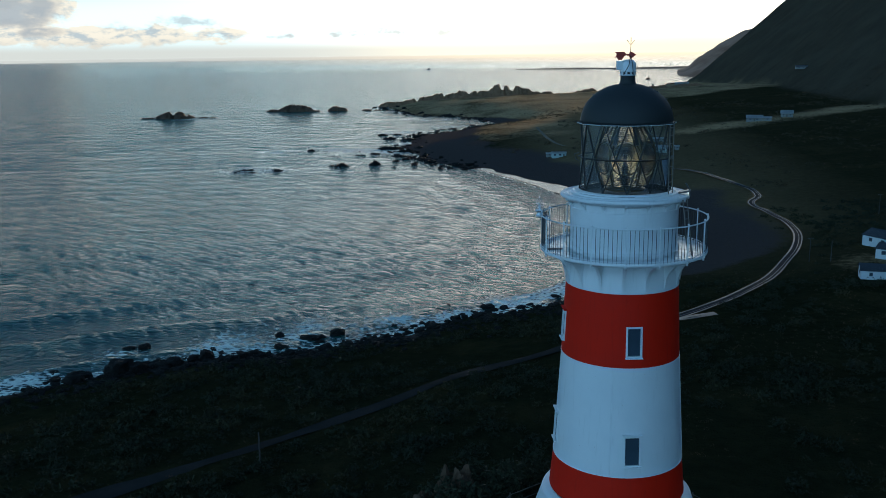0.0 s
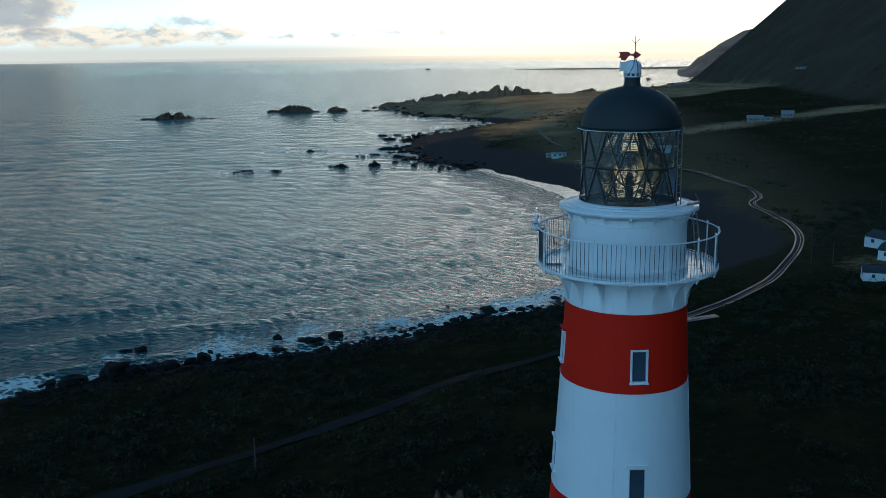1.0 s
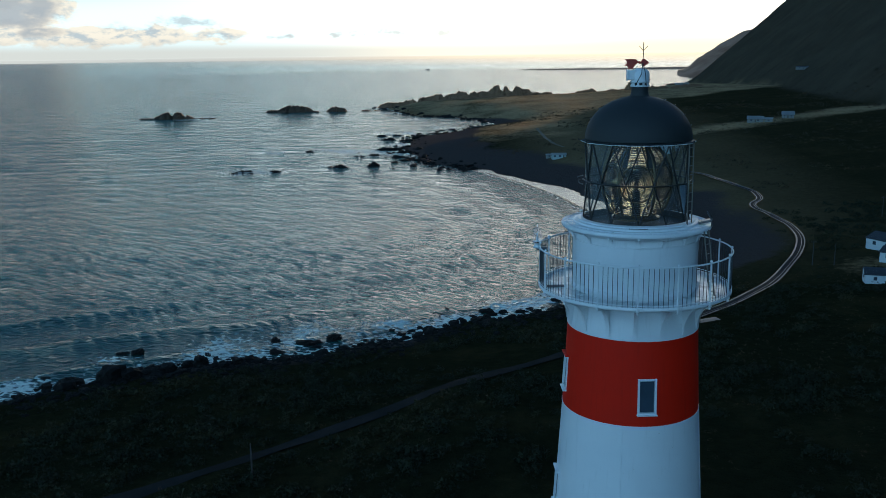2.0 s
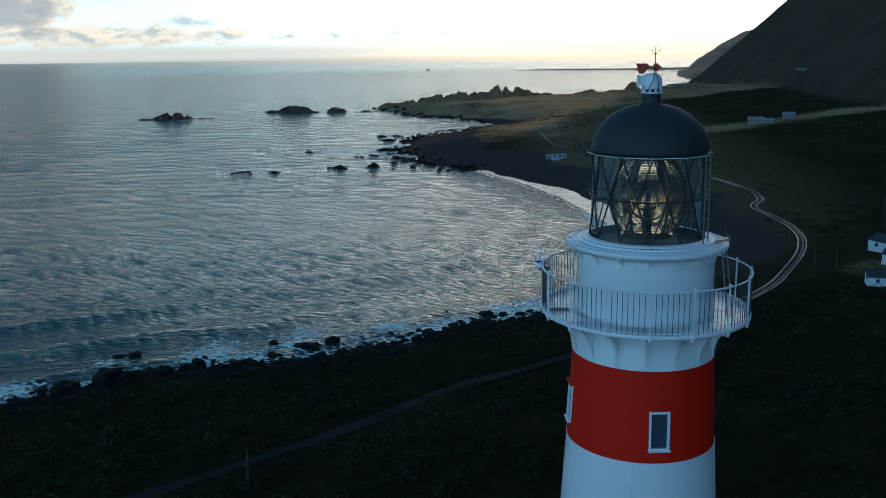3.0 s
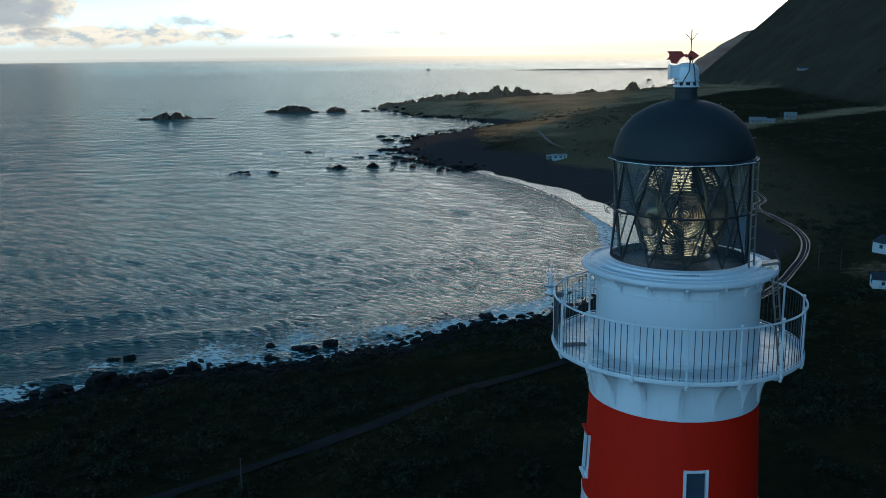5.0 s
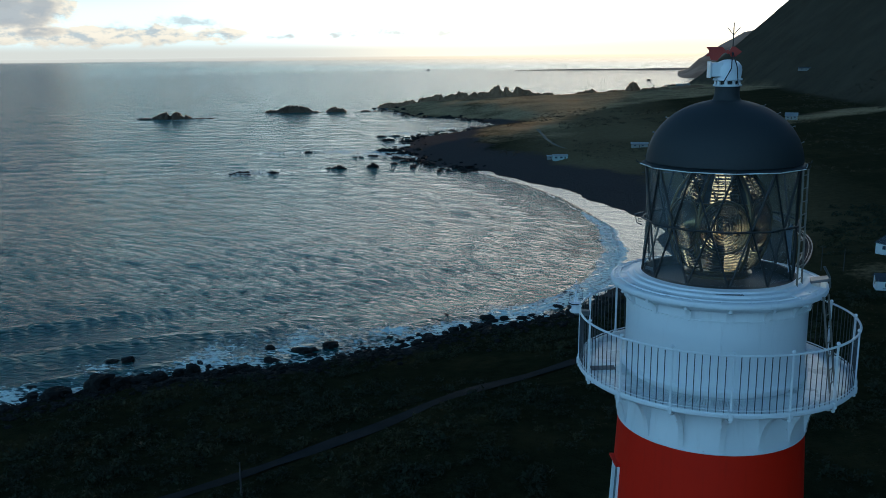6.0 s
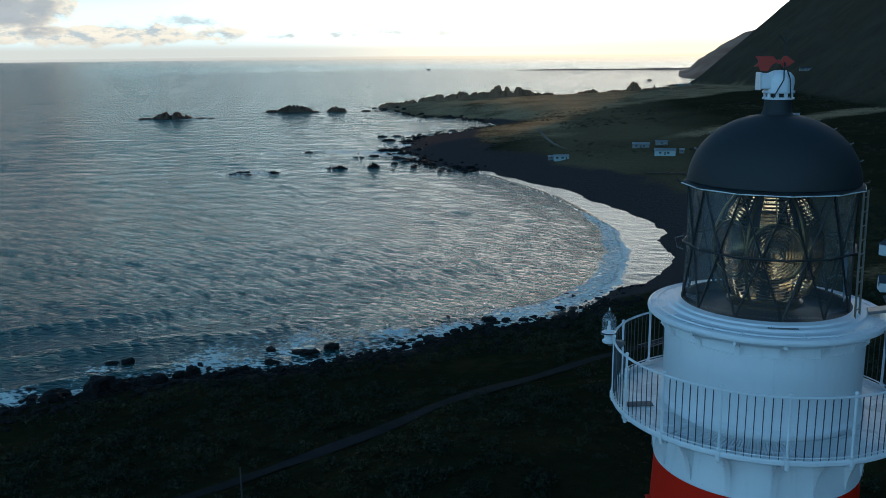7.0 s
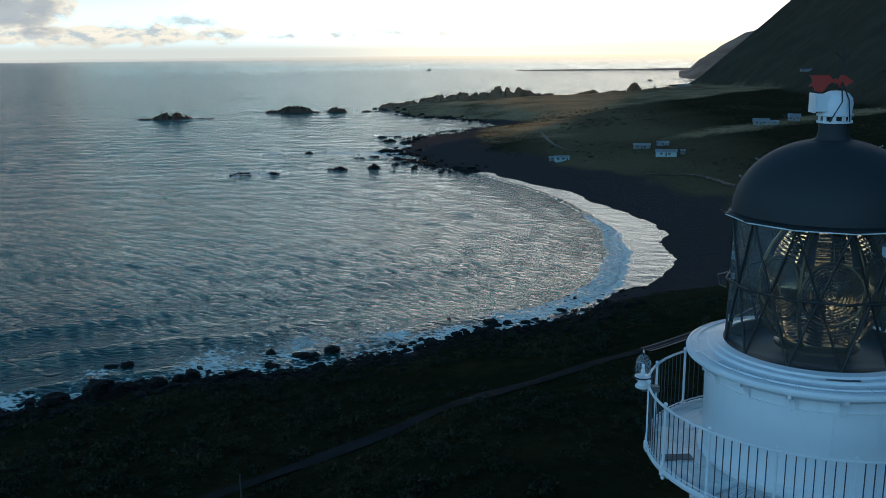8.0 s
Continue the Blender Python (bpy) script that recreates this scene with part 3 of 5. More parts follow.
WINDOWS = [(-82.0, -1.93, -2.86), (-172.0, -1.83, -2.76), (20.0, -1.83, -2.76), (-82.0, -5.30, -6.26), (-172.0, -5.20, -6.16), (20.0, -5.20, -6.16)]


def band(name, profile, mat, label):
    """A stretch of the tower's wall with the window openings left out of it, 12 cm thick."""
    rows = sorted({z for r, z in profile} | {z for _, top, low in WINDOWS for z in (top, low) if profile[0][1] < z < profile[-1][1]})
    rs = [float(np.interp(z, [p[1] for p in profile], [p[0] for p in profile])) for z in rows]
    bm = bmesh.new()
    segs, first = 96, -89.5
    rings = [[[bm.verts.new(polar(r - depth, first + 360 / segs * i, z)) for i in range(segs)] for r, z in zip(rs, rows)] for depth in (0.0, 0.12)]
    for side, ring in enumerate(rings):
        for k in range(len(rows) - 1):
            mid = (rows[k] + rows[k + 1]) / 2
            for i in range(segs):
                ang = first + 360 / segs * (i + 0.5)
                if any(low < mid < top and abs((ang - w + 180) % 360 - 180) < 7.4 for w, top, low in WINDOWS):
                    continue
                j = (i + 1) % segs
                quad = (ring[k][i], ring[k][j], ring[k + 1][j], ring[k + 1][i])
                bm.faces.new(quad if side == 0 else quad[::-1])
    return part(name, bm, mat, lighthouse, label, True)


band("tower_band", [(1.84, -3.2), (1.73, -0.95)], RED, "red painted band")
band("tower_band", [(2.05, -6.6), (1.84, -3.2)], WHITE, "white painted band")
band("tower_band", [(2.16, -7.75), (2.05, -6.6)], RED, "red painted band")
part("plinth", crisp(on_tower([(2.85, -10.5), (2.80, -9.9), (2.62, -8.6), (2.46, -8.15), (2.40, -7.95), (2.30, -7.86), (2.14, -7.80)])), WHITE, lighthouse, "white flared base", True)
# faint vertical seam and ring joints of the iron plates
for ang in (-101.0, -11.0):
    seam = rod([polar(np.interp(z, [-6.6, -3.2], [2.05, 1.84]) + 0.002, ang, z) for z in np.linspace(-6.58, -3.22, 5)], 0.012, 6)
    part("plate_seam", seam, WHITE, lighthouse)
for r, z in ((1.845, -3.2), (2.055, -6.6)):
    part("plate_joint", lathe(on_tower([(r - 0.02, z - 0.02), (r + 0.008, z - 0.012), (r + 0.008, z + 0.012), (r - 0.02, z + 0.02)])), WHITE, lighthouse)


def tower_window(ang, top, low):
    """A narrow window: white frame through the wall, a small hood, a dark pane."""
    r = float(np.interp((top + low) / 2, [-6.6, -3.2, -0.95], [2.05, 1.84, 1.73]))
    wide, tall = 2 * r * math.sin(radians(7.5)), top - low
    lean = math.atan2(0.055, 1.0)
    holder = new("window")
    holder.parent = lighthouse
    holder.matrix_local = Matrix.Translation(polar(r, ang, (top + low) / 2)) @ Matrix.Rotation(radians(ang) + math.pi / 2, 4, "Z") @ Matrix.Rotation(-lean, 4, "X")
    bar = 0.055
    frame_bm = bmesh.new()
    for x in (-1, 1):
        box((bar, 0.16, tall + 0.03), (x * (wide / 2 - bar / 2 + 0.01), 0.058, 0), frame_bm, 0.006)
    for z in (-1, 1):
        box((wide - 2 * bar + 0.024, 0.16, bar), (0, 0.058, z * (tall / 2 - bar / 2 + 0.01)), frame_bm, 0.006)
    part("window_frame", frame_bm, WHITE, holder)
    part("pane", box((wide - 2 * bar + 0.01, 0.012, tall - 2 * bar + 0.01), (0, 0.045, 0)), WINDOW_GLASS, holder, "dark glass pane")
    part("sill", box((wide + 0.06, 0.11, 0.035), (0, -0.022, -tall / 2 - 0.012), None, 0.008), WHITE, holder)
    red_wall = top > -3
    if not (red_wall and ang == -82.0):
        hood = box((wide + 0.10, 0.12, 0.045), (0, -0.025, tall / 2 + 0.045), None, 0.012)
        part("hood", hood, RED if red_wall else WHITE, holder)


for spec in WINDOWS:
    tower_window(*spec)

# drum, ledge and the room under the lantern
part("drum", crisp(on_tower([(1.73, -0.95), (1.745, -0.93), (1.66, -0.05), (1.635, 0.05), (1.635, 1.42), (1.66, 1.428), (1.66, 1.455), (1.635, 1.46), (1.635, 1.72)])), WHITE, lighthouse, "", True)
part("drum_joint", lathe(on_tower([(1.63, 0.17), (1.70, 0.175), (1.70, 0.20), (1.665, 0.235), (1.63, 0.26)])), WHITE, lighthouse)
part("plate_seam", rod([polar(1.638, -96.5, z) for z in (0.2, 0.8, 1.4)], 0.008, 6), WHITE, lighthouse)
part("ledge", crisp(on_tower([(1.60, 1.62), (1.76, 1.65), (1.86, 1.71), (1.90, 1.73), (1.937, 1.75), (1.945, 1.79), (1.93, 1.835), (1.89, 1.85), (1.875, 1.838),
                              (1.80, 1.842), (1.79, 1.862), (1.775, 1.862), (1.765, 1.846), (1.66, 1.85), (1.62, 1.862), (1.60, 1.90), (1.52, 1.915), (1.505, 1.945), (1.44, 1.955), (1.385, 1.965)])), WHITE, lighthouse, "white moulded ledge", True)
for i in range(24):
    part("ledge_seam", box((0.22, 0.012, 0.012), polar(1.77, -98 + 15 * i, 1.853), turn=Matrix.Rotation(radians(-98 + 15 * i), 4, "Z")), WHITE, lighthouse)
part("lantern_floor", lathe(on_tower([(1.388, 1.967), (1.34, 1.965), (1.335, 1.80), (0.0, 1.80)]), 48), DARK_FLOOR, lighthouse)
for k in range(18):
    part("vent_slot", box((0.05, 0.012, 0.012), polar(1.56, -101 + 0.95 * k, 1.912), turn=Matrix.Rotation(radians(-101 + 0.95 * k), 4, "Z")), DARK_FLOOR, lighthouse)


def bracket_mesh(inner, outer, top, low, thick, sag):
    """A flat rib with a concave curved edge, from under a ledge down to the wall."""
    curve = []
    for k in range(11):
        a = k / 10 * math.pi / 2
        curve.append((outer - (outer - inner - sag) * math.sin(a), top - 0.05 - (top - low - 0.05) * (1 - math.cos(a))))
    outline = [(inner, top), (outer, top)] + curve + [(inner, low)]
    bm = bmesh.new()
    for y in (-thick / 2, thick / 2):
        bm.faces.new([bm.verts.new((r, y, z + UP)) for r, z in (outline if y > 0 else outline[::-1])])
    bm.verts.ensure_lookup_table()
    count = len(outline)
    front, back = bm.verts[:count], bm.verts[count:]
    for k in range(count):
        a, b = front[count - 1 - k], front[count - 1 - (k + 1) % count]
        c, d = back[(k + 1) % count], back[k]
        bm.faces.new((a, d, c, b))
    # flange along the curve and a small knob at the foot
    pts = [(r, z + UP) for r, z in curve]
    wide = thick * 0.9
    rows = [[bm.verts.new((r + 0.012, s * wide, z)) for s in (-1, 1)] for r, z in pts]
    for p, q in zip(rows, rows[1:]):
        bm.faces.new((p[0], p[1], q[1], q[0]))
    lathe_at = bmesh.new()
    bmesh.ops.create_icosphere(lathe_at, subdivisions=1, radius=thick * 0.62)
    bmesh.ops.translate(lathe_at, vec=(inner + thick * 0.7, 0, low + UP), verts=lathe_at.verts)
    keep = bpy.data.meshes.new("knob")
    lathe_at.to_mesh(keep)
    lathe_at.free()
    bm.from_mesh(keep)
    bpy.data.meshes.remove(keep)
    bmesh.ops.recalc_face_normals(bm, faces=bm.faces[:])
    me = bpy.data.meshes.new("bracket")
    bm.to_mesh(me)
    bm.free()
    me.materials.append(WHITE)
    return me


POSTS = [-115.9 + 22.5 * i for i in range(16)]
big_bracket = bracket_mesh(1.66, 2.44, 0.04, -0.86, 0.05, 0.10)
small_bracket = bracket_mesh(1.625, 1.895, 1.73, 1.45, 0.05, 0.05)
for ang in POSTS:
    for name, me in (("gallery_bracket", big_bracket), ("ledge_bracket", small_bracket)):
        part(name, me, None, lighthouse).rotation_euler = (0, 0, radians(ang))

# gallery: rim, deck sectors (gratings to the front, plates elsewhere), posts, rods, rails
part("gallery_rim", lathe(on_tower([(2.44, 0.06), (2.505, 0.06), (2.53, 0.085), (2.53, 0.135), (2.515, 0.16), (2.46, 0.16), (2.455, 0.07), (2.44, 0.06)])), WHITE, lighthouse)


DECK = plain_material("wet_deck_paint", (0.78, 0.80, 0.80), 0.28, 0.0, 3.0, 0.15, 0.3, dirt=0.35, dirt_colour=(0.30, 0.27, 0.24))


def deck_plate(a0, a1):
    bm = lathe(on_tower([(1.64, 0.06), (2.45, 0.06), (2.45, 0.10), (1.64, 0.10), (1.64, 0.06)]), 8, radians(a0 + 0.25), radians(a1 - 0.25))
    for r in (1.86, 2.08, 2.30):       # raised strips
        lathe(on_tower([(r - 0.012, 0.10), (r - 0.01, 0.108), (r + 0.01, 0.108), (r + 0.012, 0.10)]), 8, radians(a0 + 0.4), radians(a1 - 0.4), bm)
    return bm


def deck_grating(a0, a1):
    bm = bmesh.new()
    for k in range(16):
        ang = a0 + (a1 - a0) * (k + 0.5) / 16
        box((0.66, 0.026, 0.03), polar(2.11, ang, 0.085), bm, turn=Matrix.Rotation(radians(ang), 4, "Z"))
    for r in (1.72, 2.11, 2.44):
        lathe(on_tower([(r - 0.03, 0.055), (r + 0.03, 0.055), (r + 0.03, 0.098), (r - 0.03, 0.098), (r - 0.03, 0.055)]), 8, radians(a0), radians(a1), bm)
    return bm


for i, ang in enumerate(POSTS):
    centre = (ang + 11.25 + 98 + 180) % 360 - 180
    if abs(centre) < 48:
        part("deck_grating", deck_grating(ang, ang + 22.5), WHITE, lighthouse, "white slatted grating")
    else:
        part("deck_plate", deck_plate(ang, ang + 22.5), DECK, lighthouse)
part("rubber_mat", box((0.46, 0.19, 0.02), polar(2.10, -171, 0.12), turn=Matrix.Rotation(radians(-171), 4, "Z")), BROWN_MAT, lighthouse, "brown mat on the gallery deck")

post_bm = rod([(2.5, 0, UP + 0.0), (2.5, 0, UP + 1.15)], 0.022, 8)
for z, r in ((0.0, 0.034), (1.19, 0.034), (0.2, 0.036)):
    ball = bmesh.new()
    bmesh.ops.create_icosphere(ball, subdivisions=2, radius=r, matrix=Matrix.Translation((2.5, 0, UP + z)))
    keep = bpy.data.meshes.new("ball")
    ball.to_mesh(keep)
    ball.free()
    post_bm.from_mesh(keep)
    bpy.data.meshes.remove(keep)
box((0.10, 0.075, 0.13), (2.5, 0, UP + 0.10), post_bm, 0.012)
first_post = part("post", post_bm, WHITE, lighthouse)
first_post.rotation_euler = (0, 0, radians(POSTS[0]))
for ang in POSTS[1:]:
    part("post", first_post.data, None, lighthouse).rotation_euler = (0, 0, radians(ang))
baluster_me = part("baluster", rod([(2.5, 0, UP + 0.14), (2.5, 0, UP + 1.14)], 0.0082, 6), BALUSTER, lighthouse)
baluster_me.rotation_euler = (0, 0, radians(POSTS[0] + 22.5 / 8))
for ang in POSTS:
    for k in range(1, 8):
        if ang == POSTS[0] and k == 1:
            continue
        part("baluster", baluster_me.data, None, lighthouse).rotation_euler = (0, 0, radians(ang + 22.5 / 8 * k + random.uniform(-0.12, 0.12)))
ring = [i * math.pi / 60 for i in range(120)]
part("top_rail", rod([(2.51 * math.cos(a), 2.51 * math.sin(a), 1.147 + UP) for a in ring], 0.021, 8, closed=True), WHITE, lighthouse)
part("bottom_rail", rod([(2.50 * math.cos(a), 2.50 * math.sin(a), 0.20 + UP) for a in ring], 0.012, 6, closed=True), WHITE, lighthouse)

# lantern: twelve bays of glass crossed by diagonal bars
CORNERS = [-62.5 + 30 * i for i in range(12)]
LOW, MID, TOP, GLASS_R = 1.96, 2.945, 3.955, 1.365
for a0, a1 in zip(CORNERS, CORNERS[1:] + CORNERS[:1]):
    p, q = polar(GLASS_R - 0.02, a0, 0), polar(GLASS_R - 0.02, a1, 0)
    for z0, z1 in ((LOW, MID), (MID, TOP)):
        bm = bmesh.new()
        bm.faces.new([bm.verts.new((c.x, c.y, z + UP)) for c, z in ((p, z0), (q, z0), (q, z1), (p, z1))])
        pane = part("pane", bm, PANE, lighthouse, "grey-tinted lantern pane")
        pane.visible_shadow = False
    part("glazing_bar", rod([polar(GLASS_R, a0, LOW), polar(GLASS_R, a1, TOP)], 0.019, 6), IRON, lighthouse)
    part("glazing_bar", rod([polar(GLASS_R, a1, LOW), polar(GLASS_R, a0, TOP)], 0.019, 6), IRON, lighthouse)
    part("mid_rail", rod([polar(GLASS_R + 0.035, a0, MID), polar(GLASS_R + 0.035, a1, MID)], 0.020, 8), IRON, lighthouse)
    part("eave_trim", rod([polar(1.468, a0, TOP + 0.0), polar(1.468, a1, TOP + 0.0)], 0.009, 6), WHITE, lighthouse, "white eave edge")
    part("eave_hook", rod([polar(1.45, a0, TOP + 0.01), polar(1.53, a0, TOP + 0.03), polar(1.54, a0, TOP + 0.07)], 0.010, 6), IRON, lighthouse)
    hook = [polar(GLASS_R + 0.05 + 0.035 * (1 - math.cos(u)), a0 + 4, MID - 0.03 + 0.035 * math.sin(u)) for u in np.linspace(0, 5.6, 9)]
    part("rail_hook", rod(hook, 0.008, 6), IRON, lighthouse)
part("corner_handle", rod([polar(GLASS_R + 0.02, 177.5, MID + 0.10), polar(GLASS_R + 0.17, 177.5, MID + 0.06), polar(GLASS_R + 0.13, 177.5, MID - 0.10), polar(GLASS_R + 0.03, 177.5, MID - 0.14)], 0.012, 6), GALVANISED, lighthouse)
bm = bmesh.new()
p, q = polar(1.24, -38, 0), polar(1.27, -8, 0)
bm.faces.new([bm.verts.new((c.x, c.y, z + UP)) for c, z in ((p + (q - p) * 0.75, 2.02), (q, 2.02), (q, 2.90), (p, 2.90))])
bmesh.ops.solidify(bm, geom=bm.faces[:], thickness=0.02)
part("blanking_panel", bm, PALE_PANEL, lighthouse, "pale blue sheet behind the glass")

# roof: low dome, neck, cowl, vane and spike
dome_line = [(1.375 * math.cos(a) ** 0.95, 3.985 + 1.13 * math.sin(a)) for a in np.linspace(0.03, 1.40, 20)]
eave = lathe(on_tower([(1.28, 3.94), (1.465, 3.95), (1.465, 3.975), (1.34, 4.02)]), 12, radians(-62.5), radians(297.5))
part("eave", eave, DOME, lighthouse)
dome_line += [(0.25, 5.11), (0.23, 5.14), (0.215, 5.22), (0.215, 5.34)]
part("dome", lathe(on_tower(dome_line), 72), DOME, lighthouse, "dark blue-grey painted dome", True)
for ang, steps in ((-20, (0.35, 0.62, 0.90, 1.12)), (160, (0.45, 0.75))):
    for a in steps:
        base = polar(1.375 * math.cos(a) ** 0.95, ang, 3.985 + 1.13 * math.sin(a))
        out = Vector((math.cos(radians(ang)) * 0.9, math.sin(radians(ang)) * 0.9, 0.45)) * 0.05
        side = Vector((-math.sin(radians(ang)), math.cos(radians(ang)), 0)) * 0.05
        part("foothold", rod([base - side, base + out - side, base + out + side, base + side], 0.008, 6), GALVANISED, lighthouse)
neck = lathe(on_tower([(0.22, 5.34), (0.25, 5.345), (0.25, 5.375), (0.21, 5.38)]), 32)
part("neck_flange", neck, WHITE, lighthouse)
for k in range(10):
    part("vent_slat", box((0.03, 0.05, 0.07), polar(0.215, 36 * k, 5.41), turn=Matrix.Rotation(radians(36 * k), 4, "Z")), WHITE, lighthouse)
part("vent_core", lathe(on_tower([(0.17, 5.36), (0.17, 5.47)]), 24), IRON, lighthouse)
cowl = lathe(on_tower([(0.22, 5.44), (0.255, 5.445), (0.255, 5.475), (0.225, 5.49), (0.24, 5.62), (0.225, 5.70), (0.17, 5.77), (0.09, 5.805), (0.0, 5.81)]), 40)
part("cowl", cowl, WHITE, lighthouse, "white rounded vent cowl", True)
mouth = box((0.20, 0.30, 0.25), (-0.225, -0.02, UP + 5.635), None, 0.015)
part("cowl_mouth", mouth, WHITE, lighthouse)
part("mouth_rim", box((0.02, 0.335, 0.285), (-0.335, -0.02, UP + 5.635), None, 0.006), WHITE, lighthouse)
part("spike", rod([(0.06, 0, UP + 5.78), (0.06, 0, UP + 6.445)], 0.010, 6), IRON, lighthouse)
for s in (-1, 1):
    part("spike_fork", rod([(0.06, 0, UP + 6.23), (0.06 + s * 0.11, 0, UP + 6.36)], 0.007, 5), IRON, lighthouse)
for bends in (((-0.15, -0.27, 5.37), (0.00, -0.28, 5.66), (0.05, -0.04, 5.93)), ((0.13, -0.27, 5.37), (0.10, -0.26, 5.68), (0.06, -0.03, 5.93)), ((0.10, 0.29, 5.37), (0.08, 0.26, 5.70), (0.06, 0.03, 5.93))):
    part("stay", rod([(x, y, z + UP) for x, y, z in bends], 0.010, 6), IRON, lighthouse)


def flat_shape(outline, thick):
    bm = bmesh.new()
    bm.faces.new([bm.verts.new((x, -thick / 2, z + UP)) for x, z in outline])
    made = bmesh.ops.extrude_face_region(bm, geom=bm.faces[:])
    bmesh.ops.translate(bm, vec=(0, thick, 0), verts=[v for v in made["geom"] if isinstance(v, bmesh.types.BMVert)])
    bmesh.ops.recalc_face_normals(bm, faces=bm.faces[:])
    return bm


part("vane_tail", flat_shape([(-0.40, 6.03), (-0.12, 6.03), (-0.06, 5.96), (-0.06, 5.93), (-0.12, 5.90), (-0.20, 5.79), (-0.31, 5.80), (-0.335, 5.87), (-0.41, 5.865), (-0.355, 5.92), (-0.35, 5.97)], 0.02), RED_VANE, lighthouse, "red vane tail")
part("vane_head", flat_shape([(-0.06, 5.96), (-0.02, 5.985), (0.0, 5.95), (0.04, 6.03), (0.10, 6.03), (0.22, 5.94), (0.10, 5.85), (0.04, 5.85), (0.0, 5.92), (-0.02, 5.90), (-0.06, 5.93)], 0.02), RED_VANE, lighthouse, "red vane arrowhead")


def ladder(foot, head, width, ang, count):
    """Two flat rails and round rungs."""
    side = Vector((-math.sin(radians(ang)), math.cos(radians(ang)), 0)) * width / 2
    for s in (-1, 1):
        part("ladder_rail", rod([foot + side * s, head + side * s], 0.018, 6), LADDER, lighthouse)
    for k in range(count):
        c = foot.lerp(head, (k + 0.6) / count)
        part("ladder_rung", rod([c - side, c + side], 0.010, 6), LADDER, lighthouse)


ladder(polar(2.2, -33, 0.11), polar(1.965, -33, 1.80), 0.28, -33, 7)
ladder(polar(1.50, -33, 1.90), polar(1.47, -33, 3.95), 0.26, -33, 9)
hatch = box((0.34, 0.30, 0.05), polar(1.78, -14, 1.93), None, 0.01, Matrix.Rotation(radians(-14), 4, "Z") @ Matrix.Rotation(radians(-12), 4, "Y"))
part("ledge_box", hatch, GALVANISED, lighthouse, "grey tilted box on the ledge")
part("davit", rod([polar(1.95, -16, 1.80), polar(1.93, -16, 2.0), polar(1.83, -18, 2.20)], 0.022, 6), GALVANISED, lighthouse)


